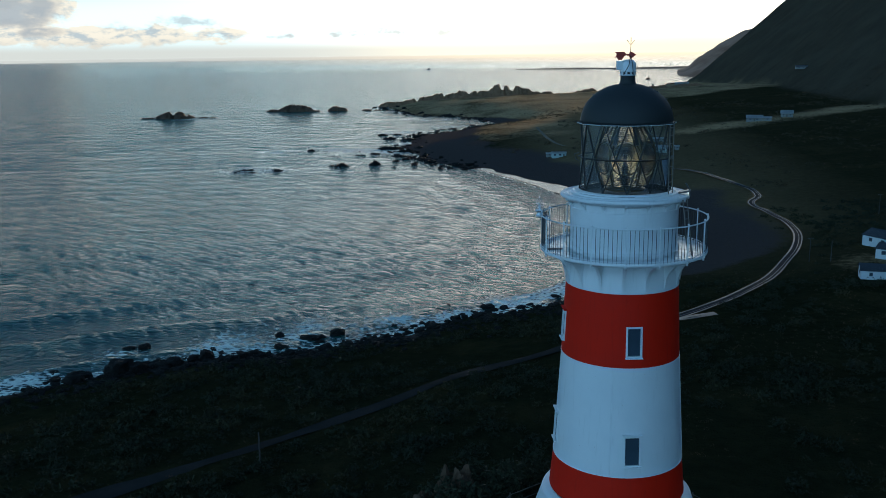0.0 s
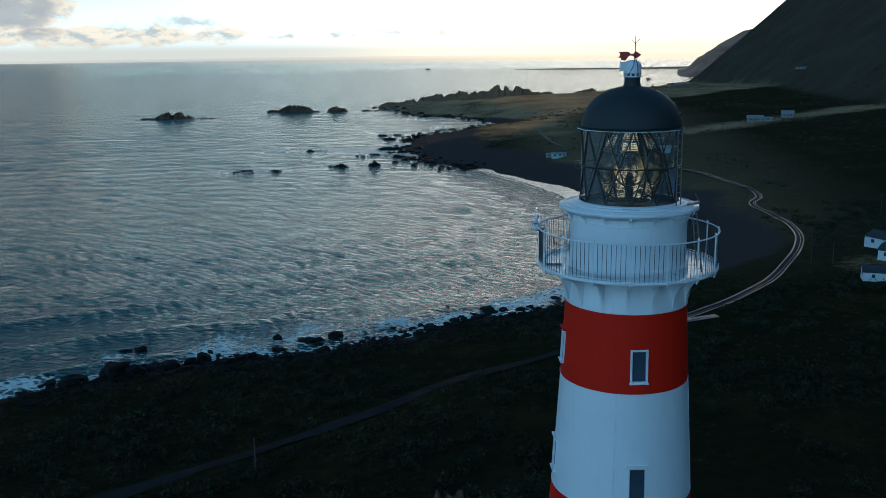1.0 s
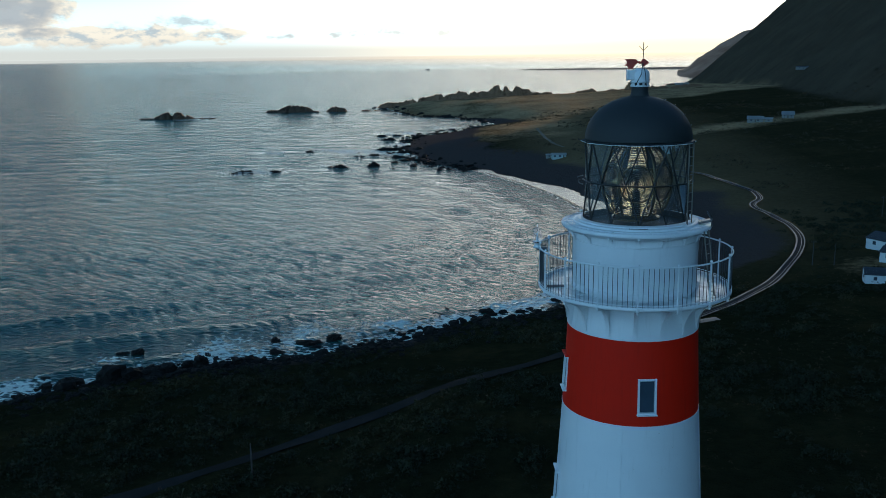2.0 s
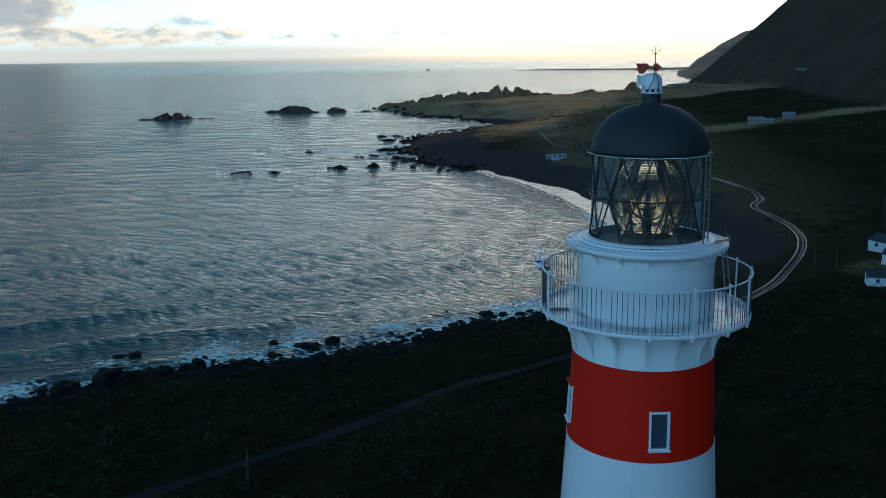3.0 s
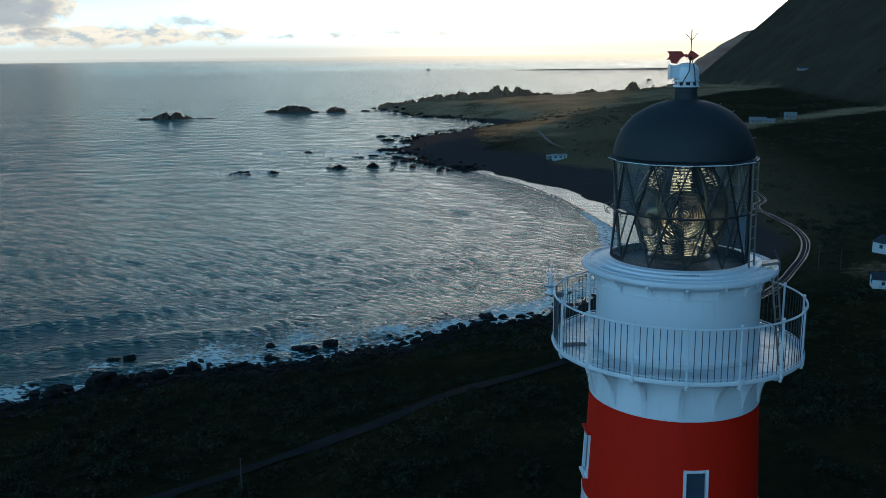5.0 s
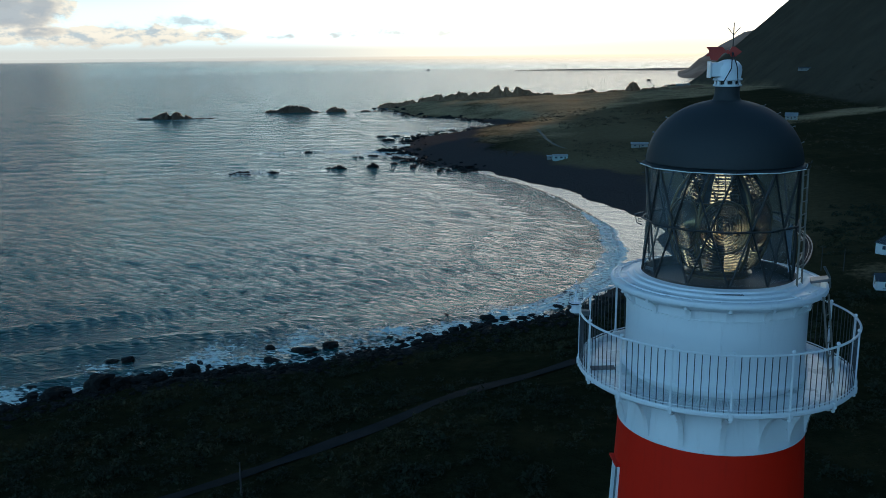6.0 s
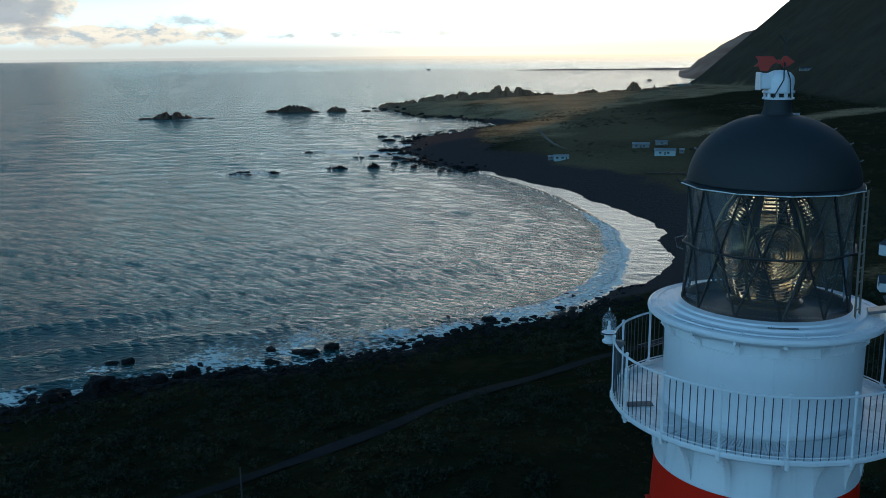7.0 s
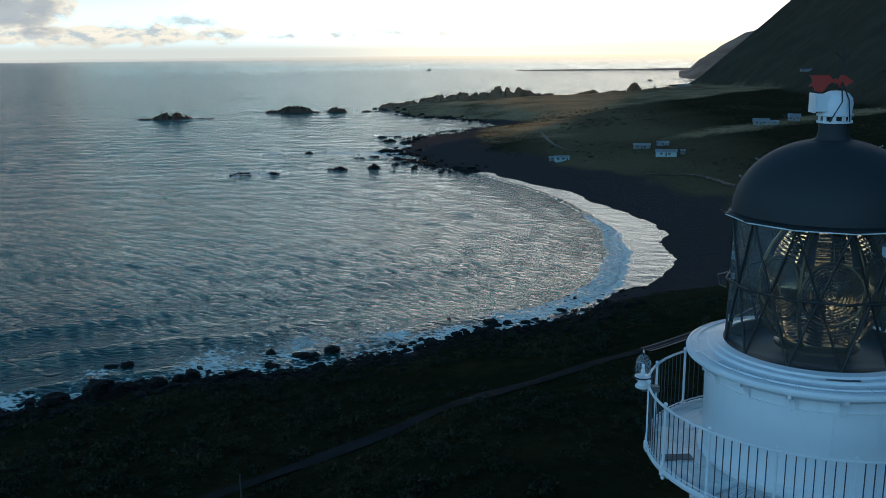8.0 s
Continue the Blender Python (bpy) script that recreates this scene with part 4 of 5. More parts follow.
def lens_apparatus():
    """The big glass lens: six panels with a bull's-eye each, prism rings above and below, brass framing."""
    lens = new("lighthouse_lens")
    lens.location = (0, 0, G + 1.93)
    tagged(lens, "large six-sided glass prism lens in brass frames inside the lantern", "lens")
    base = G + 1.93

    def radius(z):
        return float(np.interp(z, [0.05, 0.35, 0.70, 1.05, 1.35, 1.62, 1.88, 2.0], [0.60, 0.78, 0.88, 0.90, 0.84, 0.72, 0.52, 0.40]))

    def face_point(side, u, z):
        """u: -1 to 1 across the panel."""
        c = radians(-95 + 60 * side)
        r = radius(z)
        mid = Vector((math.cos(c), math.sin(c), 0)) * r * math.cos(math.pi / 6)
        return mid + Vector((-math.sin(c), math.cos(c), 0)) * r * 0.5 * u + Vector((0, 0, z))

    for side in range(6):
        panel = new("lens_panel")
        panel.parent = lens
        centre = 0.98
        inward = Vector((-math.cos(radians(-95 + 60 * side)), -math.sin(radians(-95 + 60 * side)), 0))

        def prism_bar(points, thick):
            """A bar of triangular section along the panel."""
            bm = bmesh.new()
            rows = [[bm.verts.new(p + d) for d in (inward * thick * 1.05 + Vector((0, 0, thick)), Vector((0, 0, -thick)), Vector((0, 0, thick)))] for p in points]
            for p, q in zip(rows, rows[1:]):
                for k in range(3):
                    bm.faces.new((p[k], p[(k + 1) % 3], q[(k + 1) % 3], q[k]))
            bm.faces.new(rows[0][::-1])
            bm.faces.new(rows[-1])
            bmesh.ops.recalc_face_normals(bm, faces=bm.faces[:])
            part("prism", bm, PRISM, panel)

        for z in np.arange(1.42, 1.98, 0.056):
            prism_bar([face_point(side, u, z) for u in (-0.64, -0.33, 0, 0.33, 0.64)], 0.017)
        for s in (-1, 1):      # blind plates either side of the upper prisms
            bm = bmesh.new()
            rows = [[bm.verts.new(face_point(side, s * u, z)) for u in (0.66, 1.0)] for z in np.linspace(1.40, 1.99, 7)]
            for p, q in zip(rows, rows[1:]):
                bm.faces.new((p[0], p[1], q[1], q[0]))
            bmesh.ops.solidify(bm, geom=bm.faces[:], thickness=0.012)
            part("blind_plate", bm, IRON, panel, "dark metal plate")
        part("lens_rib", rod([face_point(side, 0, z) - inward * 0.01 for z in np.linspace(1.40, 1.99, 7)], 0.010, 6), BRASS, panel)
        for rad in np.arange(0.475, 0.84, 0.058):      # below, the prisms bend round the bull's-eye
            points = []
            for a in np.linspace(-0.62, 0.62, 11) * math.pi / 2:
                z = centre - rad * math.cos(a)
                u = rad * math.sin(a) / (radius(max(z, 0.1)) * 0.5)
                if abs(u) < 0.95 and z > 0.15:
                    points.append(face_point(side, u, z))
            prism_bar(points, 0.018)
        for k, rad in enumerate((0.10, 0.146, 0.192, 0.238, 0.284, 0.330, 0.376, 0.422)):
            bm = bmesh.new()
            ringv = []
            for i in range(36):
                a = 2 * math.pi * i / 36
                z = centre + rad * math.sin(a) * 1.08
                halfw = radius(z) * 0.5
                u = max(-0.94, min(0.94, rad * math.cos(a) / halfw))
                p = face_point(side, u, z)
                thin = 1 - 0.030 / rad
                q = face_point(side, u * thin, centre + rad * thin * math.sin(a) * 1.08)
                ringv.append([bm.verts.new(v) for v in (p, q - inward * 0.016, q)])
            for i in range(36):
                p, q = ringv[i], ringv[(i + 1) % 36]
                for j in range(3):
                    bm.faces.new((p[j], p[(j + 1) % 3], q[(j + 1) % 3], q[j]))
            bmesh.ops.recalc_face_normals(bm, faces=bm.faces[:])
            part("bulls_eye_ring", bm, PRISM, panel)
        rim = [face_point(side, max(-0.96, min(0.96, 0.438 * math.cos(a) / (radius(centre + 0.47 * math.sin(a)) * 0.5))), centre + 0.47 * math.sin(a)) - inward * 0.01 for a in np.linspace(0, 2 * math.pi, 33)[:-1]]
        part("lens_frame", rod(rim, 0.022, 6, closed=True), BRASS, panel)
        bull = bmesh.new()
        c = radians(-95 + 60 * side)
        bmesh.ops.create_uvsphere(bull, u_segments=16, v_segments=10, radius=0.055)
        bmesh.ops.scale(bull, vec=(0.5, 1, 1), verts=bull.verts)
        bmesh.ops.transform(bull, matrix=Matrix.Translation(face_point(side, 0, centre)) @ Matrix.Rotation(c, 4, "Z"), verts=bull.verts)
        part("bulls_eye", bull, PRISM, panel)
        edge = [face_point(side, 1.0, z) for z in np.linspace(0.14, 2.0, 14)]
        part("lens_frame", rod(edge, 0.032, 6), BRASS, panel)
        for z in (0.14, 1.39, 1.99):
            part("lens_frame", rod([face_point(side, -1, z), face_point(side, 1, z)], 0.016, 6), BRASS, panel)
    part("pedestal", lathe([(0.62, 0.0), (0.62, 0.05), (0.5, 0.08), (0.5, 0.12), (0.56, 0.14), (0.0, 0.14)], 36), BRASS, lens)
    part("burner", lathe([(0.10, 0.14), (0.10, 0.7), (0.06, 0.75), (0.06, 1.05), (0.0, 1.08)], 20), IRON, lens)
    return lens


lens_apparatus()


def rail_lamp():
    """The small glass lamp on the gallery rail."""
    lamp = new("gallery_lamp")
    at = polar(2.60, 171.7, 0) - Vector((0, 0, UP))
    lamp.location = (at.x, at.y, G + 1.0)
    tagged(lamp, "small clear glass lamp on a white bracket at the gallery rail", "lamp")
    part("lamp_base", lathe([(0.0, 0.0), (0.10, 0.0), (0.12, 0.02), (0.12, 0.045), (0.085, 0.06), (0.08, 0.12), (0.10, 0.15), (0.135, 0.165), (0.14, 0.19), (0.125, 0.205), (0.0, 0.21)], 28), WHITE, lamp)
    glass = part("lamp_glass", lathe([(0.115, 0.205), (0.132, 0.26), (0.128, 0.42), (0.110, 0.485), (0.06, 0.55), (0.015, 0.59)], 14), LAMP_GLASS, lamp, "clear ribbed lamp glass")
    glass.visible_shadow = False
    part("lamp_ring", lathe([(0.128, 0.172), (0.150, 0.178), (0.150, 0.192), (0.128, 0.2)], 24), IRON, lamp, "black ring under the glass")
    part("lamp_tip", lathe([(0.014, 0.60), (0.014, 0.63), (0.0, 0.66)], 10), WHITE, lamp)
    part("lamp_holder", lathe([(0.035, 0.21), (0.035, 0.30), (0.022, 0.32), (0.022, 0.40), (0.0, 0.41)], 14), WHITE, lamp)
    inner = at.normalized()
    part("lamp_bracket", box((0.30, 0.14, 0.10), (-inner.x * 0.13, -inner.y * 0.13, 0.0), None, 0.02, Matrix.Rotation(radians(171.7), 4, "Z")), GALVANISED, lamp)
    for s in (-0.05, 0.0, 0.05):
        part("conduit", rod([(-inner.x * 0.15 + inner.y * s, -inner.y * 0.15 - inner.x * s, -0.90), (-inner.x * 0.15 + inner.y * s, -inner.y * 0.15 - inner.x * s, -0.02)], 0.020, 8), GALVANISED, lamp)


LAMP_GLASS = glass_material("lamp_glass", (1.0, 1.0, 1.0), 0.03, 0.10)
rail_lamp()

# ---- rocks ----


def crag_mesh(name, long, deep, tall, seed, sharp=1.0, cols=60, rows=26, mat=None):
    """A broken rock: a jagged height field over an oval foot, steep at its edge."""
    u, v = np.meshgrid(np.linspace(-1, 1, cols), np.linspace(-1, 1, rows))
    x = u * long / 2 + 0.06 * long * fbm(u * 30 + seed, v * 30, 14, 2)
    y = v * deep / 2 + 0.06 * deep * fbm(u * 30, v * 30 + seed, 14, 2)
    edge = np.clip(1 - (np.abs(u) ** 2.2 + np.abs(v) ** 2.2), 0, 1) ** 0.80
    jag = 1 - np.abs(fbm(x + 31 * seed, y - 17 * seed, max(long, deep) * 0.19, 4)) + 0.30 * np.abs(fbm(x - 13 * seed, y + 5 * seed, max(long, deep) * 0.08, 3))
    body = 0.55 + 0.45 * fbm(x + 7 * seed, y, long * 0.45, 3)
    crown = edge * np.clip(body + sharp * (jag - 0.76) * 1.7, 0.08, 1.25)
    z = tall * crown / crown.max() - 0.25 * tall * (edge <= 0.02) - 0.3
    i = np.arange(rows * cols).reshape(rows, cols)
    quads = np.stack([i[:-1, :-1], i[:-1, 1:], i[1:, 1:], i[1:, :-1]], -1).reshape(-1, 4)
    return mesh_of(name, np.stack([x, y, z], -1).reshape(-1, 3).tolist(), quads.tolist(), mat)


def crag(name, label, category, x, y, long, deep, tall, turn, seed, group="", sharp=1.0):
    ob = new(name, crag_mesh(name, long, deep, tall, seed, sharp, mat={"reef_rock": ROCK, "rock_islet": ISLET_ROCK, "rock_outcrop": ISLET_ROCK}.get(name, CRAG)))
    ground_z = max(float(height(np.array([x]), np.array([y]))[0]) - 0.6, -0.4)
    ob.matrix_world = pose(x, y, ground_z, 0, 0, turn)
    return tagged(ob, label, category, group)


ISLET = "dark bare rock islet standing in the sea"
for x, y, long, deep, tall, seed in ((-463, 1092, 54, 26, 11.5, 3), (-497, 1088, 26, 10, 2.5, 8), (-424, 1098, 34, 10, 2.2, 12), (-340, 1222, 56, 28, 12.5, 5), (-310, 1220, 18, 10, 3.0, 6),
                                     (-283, 1230, 30, 18, 9.5, 9), (-372, 1222, 24, 12, 4.5, 11), (-243, 1238, 16, 8, 3.0, 14), (-228, 1240, 14, 8, 2.2, 15)):
    crag("rock_islet", ISLET, "rock", x, y, long, deep, tall * 0.85, 0, seed, "islets off the headland", 1.5)
HEADLAND = "jagged brown rock crag on the headland"
for x, y, long, deep, tall, seed in ((-222, 1322, 26, 22, 11, 21), (-203, 1326, 34, 24, 10, 22), (-176, 1330, 40, 28, 14, 23), (-146, 1336, 44, 30, 17, 24), (-112, 1340, 46, 30, 19, 25), (-84, 1346, 34, 28, 16, 29),
                                     (-52, 1352, 44, 30, 27, 26), (-26, 1358, 38, 26, 17, 27), (-64, 1348, 30, 26, 18, 31), (4, 1366, 36, 24, 8, 28)):
    crag("rock_crag", HEADLAND, "rock", x, y, long * 1.6, deep, tall * 0.72, 6, seed, "headland crags", 1.15)
for x, y, long, deep, tall, seed in ((78, 1480, 36, 26, 15, 41), (62, 1470, 22, 18, 9, 42), (150, 1500, 26, 22, 25, 43), (128, 1505, 46, 20, 9, 44), (190, 1530, 60, 26, 9, 45), (108, 1490, 40, 20, 8, 46), (250, 1560, 60, 30, 8, 47)):
    crag("rock_crag", "dark rock crag on the far shore", "rock", x, y, long, deep, tall * 0.72, 10, seed, "far shore crags", 0.9)
for x, y, long, deep, tall, seed in ((285, 2420, 26, 14, 10, 51), (262, 2440, 40, 10, 3, 52), (235, 2700, 50, 12, 3, 53), (300, 2120, 46, 14, 6, 54), (262, 2110, 30, 10, 4, 55)):
    crag("rock_islet", "low dark rock off the far beach", "rock", x, y, long, deep, tall, 0, seed, "rocks off the far beach", 0.7)
REEF = "low wet black rock awash in the bay"
OUTER_REEF = ((-142, 596, 16, 7, 3.4, 61), (-118, 604, 9.5, 6, 4.4, 62), (-200, 571, 15, 6, 1.9, 63), (-196, 560, 12, 5, 1.6, 64), (-205, 563, 9, 5, 1.8, 65), (-180, 572, 11, 5, 1.8, 66),
              (-178, 566, 9, 4, 1.4, 67), (-188, 699, 8, 5, 2.2, 68), (-140, 664, 14, 6, 1.8, 69), (-130, 672, 12, 6, 2.2, 70), (-147, 690, 12, 5, 1.2, 71))
POINT_REEF = ((-152, 838, 12, 6, 2.5, 72), (-138, 846, 14, 6, 2.2, 73), (-160, 660, 6, 4, 1.0, 74), (-139, 800, 16, 8, 3.0, 75), (-122, 792, 22, 9, 3.0, 76), (-124, 712, 24, 10, 3.2, 77),
              (-112, 690, 26, 10, 3.0, 78), (-107, 655, 18, 8, 2.2, 79), (-95, 640, 16, 7, 1.8, 80), (-102, 590, 6, 4, 1.3, 81), (-94, 592, 5, 3, 1.0, 82))
for x, y, long, deep, tall, seed in OUTER_REEF + POINT_REEF:
    crag("reef_rock", REEF, "rock", x, y, long, deep, tall, 0, seed, "reef rocks in the bay")

# boulders along the near shore and the point, each a thing; alike ones share a mesh


def boulder_mesh(seed):
    bm = bmesh.new()
    bmesh.ops.create_icosphere(bm, subdivisions=3, radius=0.5)
    for v in bm.verts:
        p = v.co * 2.3 + Vector((seed * 5.1, 0, 0))
        step = max(abs(v.co.x), abs(v.co.y), abs(v.co.z)) / 0.5      # blocky, split along planes
        v.co *= 0.85 * (0.58 + 0.85 * (noise.noise(p) * 0.5 + 0.5) + 0.30 * (1 - 2 * abs(noise.noise(p * 2.6))) + 0.14 * noise.noise(p * 6)) / (0.55 + 0.45 * step)
        v.co.z *= 0.78
    me = bpy.data.meshes.new("boulder")
    bm.to_mesh(me)
    bm.free()
    me.materials.append(ROCK)
    return me


BOULDERS = [boulder_mesh(k) for k in range(9)]


def strew(line, count, reach, sizes, seed):
    """Places along a line, thrown seaward and inland, with sizes mostly small."""
    rnd = random.Random(seed)
    spots = []
    for _ in range(count):
        k = rnd.randrange(len(line) - 1)
        u = rnd.random()
        (ax, ay), (bx, by) = line[k], line[k + 1]
        x, y = ax + (bx - ax) * u, ay + (by - ay) * u
        nx, ny = ay - by, bx - ax
        size = math.hypot(nx, ny)
        off = rnd.gauss(reach[0], reach[1])
        spots.append((x + nx / size * off, y + ny / size * off, sizes[0] + (sizes[1] - sizes[0]) * rnd.random() ** 2.6, rnd))
    return spots


spots = strew(NEAR_SHORE[3:], 270, (0.8, 6.0), (0.8, 3.2), 3)
zs = height(np.array([s[0] for s in spots]), np.array([s[1] for s in spots]))
for (x, y, size, rnd), z in zip(spots, zs):
    ob = new("shore_boulder", BOULDERS[rnd.randrange(9)])
    ob.matrix_world = pose(x, y, max(float(z), -0.7) + size * 0.12, rnd.uniform(-20, 20), rnd.uniform(-20, 20), rnd.uniform(0, 360)) @ Matrix.Diagonal((size * rnd.uniform(0.8, 1.5), size, size * rnd.uniform(0.7, 1.0), 1))
    tagged(ob, "wet black boulder at the edge of the surf", "boulder", "boulders along the shore")


# the large ones that stand out of the surf, one by one
for k, (x, y, size, long, tall) in enumerate(((-111.5, 194.5, 3.0, 1.5, 0.6), (-107.8, 195.2, 3.6, 1.3, 0.75), (-117.5, 188.6, 1.6, 1.0, 0.8), (-122.5, 174.5, 3.6, 1.5, 0.6), (-113.5, 168.5, 5.0, 1.2, 0.8), (-105.0, 175.0, 7.0, 1.1, 0.9),
                                              (-100.5, 176.0, 5.0, 1.0, 0.9), (-94.0, 181.8, 4.6, 1.2, 0.8), (-87.7, 187.6, 4.8, 1.0, 1.0), (-90.5, 186.5, 3.4, 1.2, 0.8), (-73.7, 207.0, 3.2, 1.1, 0.9), (-65.0, 205.6, 4.6, 1.5, 0.7),
                                              (-62.0, 207.0, 3.0, 1.2, 0.8), (-58.0, 210.6, 4.2, 1.2, 0.8), (-30.5, 241.5, 3.0, 1.3, 0.7), (-17.7, 240.6, 4.0, 1.2, 0.7), (-12.6, 240.4, 3.2, 1.2, 0.7), (-7.5, 241.0, 3.4, 1.1, 0.7))):
    z = max(float(height(np.array([x]), np.array([y]))[0]), -0.5)
    ob = new("shore_boulder", BOULDERS[k % 9])
    ob.matrix_world = pose(x, y, z + size * 0.16 * tall, 0, 0, 47 * k) @ Matrix.Diagonal((size * long * 0.8, size * 0.8, size * tall, 1))
    tagged(ob, "large wet black rock with surf breaking round it", "boulder", "boulders along the shore")


def joined_boulders(name, spots, label):
    """Stones too many to count, one object."""
    zs = height(np.array([s[0] for s in spots]), np.array([s[1] for s in spots]))
    protos = []
    for me in BOULDERS:
        co = np.array([v.co[:] for v in me.vertices])
        protos.append((co, np.array([p.vertices[:] for p in me.polygons])))
    verts, faces, base = [], [], 0
    for (x, y, size, rnd), z in zip(spots, zs):
        co, fa = protos[rnd.randrange(9)]
        a = rnd.uniform(0, 6.28)
        c, s = math.cos(a), math.sin(a)
        p = co * size * np.array([rnd.uniform(0.8, 1.6), 1, rnd.uniform(0.6, 1.0)])
        verts.append(np.stack([p[:, 0] * c - p[:, 1] * s + x, p[:, 0] * s + p[:, 1] * c + y, p[:, 2] + max(float(z), -0.6) + size * 0.1], 1))
        faces.append(fa + base)
        base += len(co)
    ob = new(name, mesh_of(name, np.concatenate(verts).tolist(), np.concatenate(faces).tolist(), ROCK))
    return tagged(ob, label, "stones", kind="stuff")


joined_boulders("shore_stones", strew(NEAR_SHORE[3:], 2600, (-3.0, 6.0), (0.3, 1.6), 5) + strew(BAY_SHORE[:1] + NEAR_SHORE[-3:][::-1], 120, (-3, 3), (0.3, 1.2), 8), "loose dark stones along the water's edge")
joined_boulders("point_stones", strew(BAY_SHORE[7:14], 420, (4.0, 9.0), (0.8, 4.5), 6) + strew(BAY_SHORE[14:], 160, (2.0, 8.0), (1.5, 6.0), 7), "black stones round the point")

# ---- scrub ----


def leaf_material(name, dark, pale):
    m, n = material(name)
    geo = n.add("ShaderNodeNewGeometry", out=None)
    tone = n.math("ADD", n.math("MULTIPLY", geo.outputs["Random Per Island"], 0.6), n.math("MULTIPLY", n.noise(geo.outputs["Position"], 0.15, 3), 0.5))
    col = n.mix(tone, (*dark, 1), (*pale, 1))
    col = n.mix(n.math("MULTIPLY", n.span(n.noise(geo.outputs["Position"], 0.05, 5, 0.62), 0.48, 0.66), 0.75), col, n.mix(tone, (dark[0] * 2.6, dark[1] * 1.7, dark[2] * 1.3, 1), (pale[0] * 1.9, pale[1] * 1.35, pale[2], 1)))
    finish(n, col, 0.8, Specular_IOR_Level=0.2)
    return m


SCRUB = leaf_material("scrub_leaves", (0.009, 0.013, 0.007), (0.040, 0.047, 0.025))
# lifted above the near scrub's colour, haze included
FAR_SCRUB = leaf_material("far_scrub_leaves", (0.030, 0.025, 0.014), (0.078, 0.062, 0.035))
TUSSOCK = leaf_material("dry_tussock", (0.034, 0.027, 0.015), (0.098, 0.074, 0.040))


def leafy(centres, sizes, leaves, flat, mat, name, seed, leaf=0.105):
    """Bushes as loose shells of small leaf clumps with gaps between them."""
    r = np.random.default_rng(seed)
    count = len(sizes)
    way = r.normal(size=(count, leaves, 3))
    way[..., 2] = np.abs(way[..., 2])
    way /= np.linalg.norm(way, axis=-1, keepdims=True)
    lump = 0.65 + 0.35 * np.sin(way[..., 0] * 5 + r.uniform(0, 6, (count, 1))) * np.sin(way[..., 1] * 4 + r.uniform(0, 6, (count, 1)))
    mid = way * (lump * r.uniform(0.72, 1.05, (count, leaves)))[..., None] * sizes[:, None, None] * np.array([1, 1, flat])
    mid = mid + centres[:, None, :]
    spread = r.normal(size=(count, leaves, 3, 3)) * (sizes[:, None, None, None] * leaf)
    verts = (mid[:, :, None, :] + spread).reshape(-1, 3)
    faces = np.arange(len(verts)).reshape(-1, 3)
    return mesh_of(name, verts.tolist(), faces.tolist(), mat)


def scatter(count, box_xy, keep, size, seed):
    r = np.random.default_rng(seed)
    x, y = r.uniform(box_xy[0], box_xy[1], count), r.uniform(box_xy[2], box_xy[3], count)
    sd = inland(x, y)
    z = height(x, y)
    ok = keep(x, y, z, sd, r.random(count))
    s = size[0] + (size[1] - size[0]) * r.random(count) ** 2.5
    return np.stack([x, y, z], 1)[ok], s[ok]


def off_road(x, y):
    far = np.full(x.shape, 1e9)
    for line in (ROAD, TRACK):
        for (ax, ay), (bx, by) in zip(line, line[1:]):
            dx, dy = bx - ax, by - ay
            u = np.clip(((x - ax) * dx + (y - ay) * dy) / (dx * dx + dy * dy), 0, 1)
            far = np.minimum(far, np.hypot(x - ax - u * dx, y - ay - u * dy))
    return far


ROAD = [(58, 522), (70, 512), (79, 502), (90, 484), (98, 447), (103, 430), (102, 412), (96, 399), (95, 390), (97, 379), (99, 360), (98, 338), (94.5, 316), (86, 289), (78, 272), (66.5, 250), (54, 231), (44, 220.5), (35, 211.5), (22, 199)]
TRACK = [(22, 199.5), (12, 188), (5, 180.5), (-2.3, 174), (-11.8, 165), (-20, 154), (-29.5, 139.5), (-38, 129), (-46.7, 118), (-53, 109), (-62, 98), (-80, 80)]
clear = lambda x, y: (off_road(x, y) > 3.5)
house_yard = lambda x, y: (np.hypot((x - 96) / 24, (y - 264) / 26) > 1)
c1, s1 = scatter(15000, (-150, 190, 45, 380), lambda x, y, z, sd, r: (sd > np.where(y < 262, 7 + 8 * r, 16 + 10 * r)) & clear(x, y) & house_yard(x, y) & (fbm(x, y, 30, 3) > np.where(sd < 22, -0.6, -0.12) + 0.5 * (r - 0.5)) & ((y < 255) | (sd > 45)), (0.7, 3.4), 21)
tagged(new("scrub", leafy(c1, s1, 100, 0.75, SCRUB, "scrub", 1, 0.085)), "dark low coastal scrub and bushes", "scrub", kind="stuff")
c2, s2 = scatter(9000, (-60, 420, 340, 1050), lambda x, y, z, sd, r: (sd > 40) & clear(x, y) & (fbm(x, y, 60, 3) > 0.0), (0.8, 3.6), 22)
tagged(new("far_scrub", leafy(c2, s2, 26, 0.7, FAR_SCRUB, "far_scrub", 2)), "dark scrub on the distant terraces", "scrub", kind="stuff")
c3, s3 = scatter(14000, (-130, 150, 60, 330), lambda x, y, z, sd, r: (sd > 14) & (off_road(x, y) > 1.0 + 0.9 * r) & ((fbm(x + 200, y, 24, 3) > 0.05) | (off_road(x, y) < 3.6)), (0.25, 0.85), 23)
tagged(new("tussock", leafy(c3, s3, 22, 0.9, TUSSOCK, "tussock", 3)), "dry tussock grass between the scrub", "grass", kind="stuff")

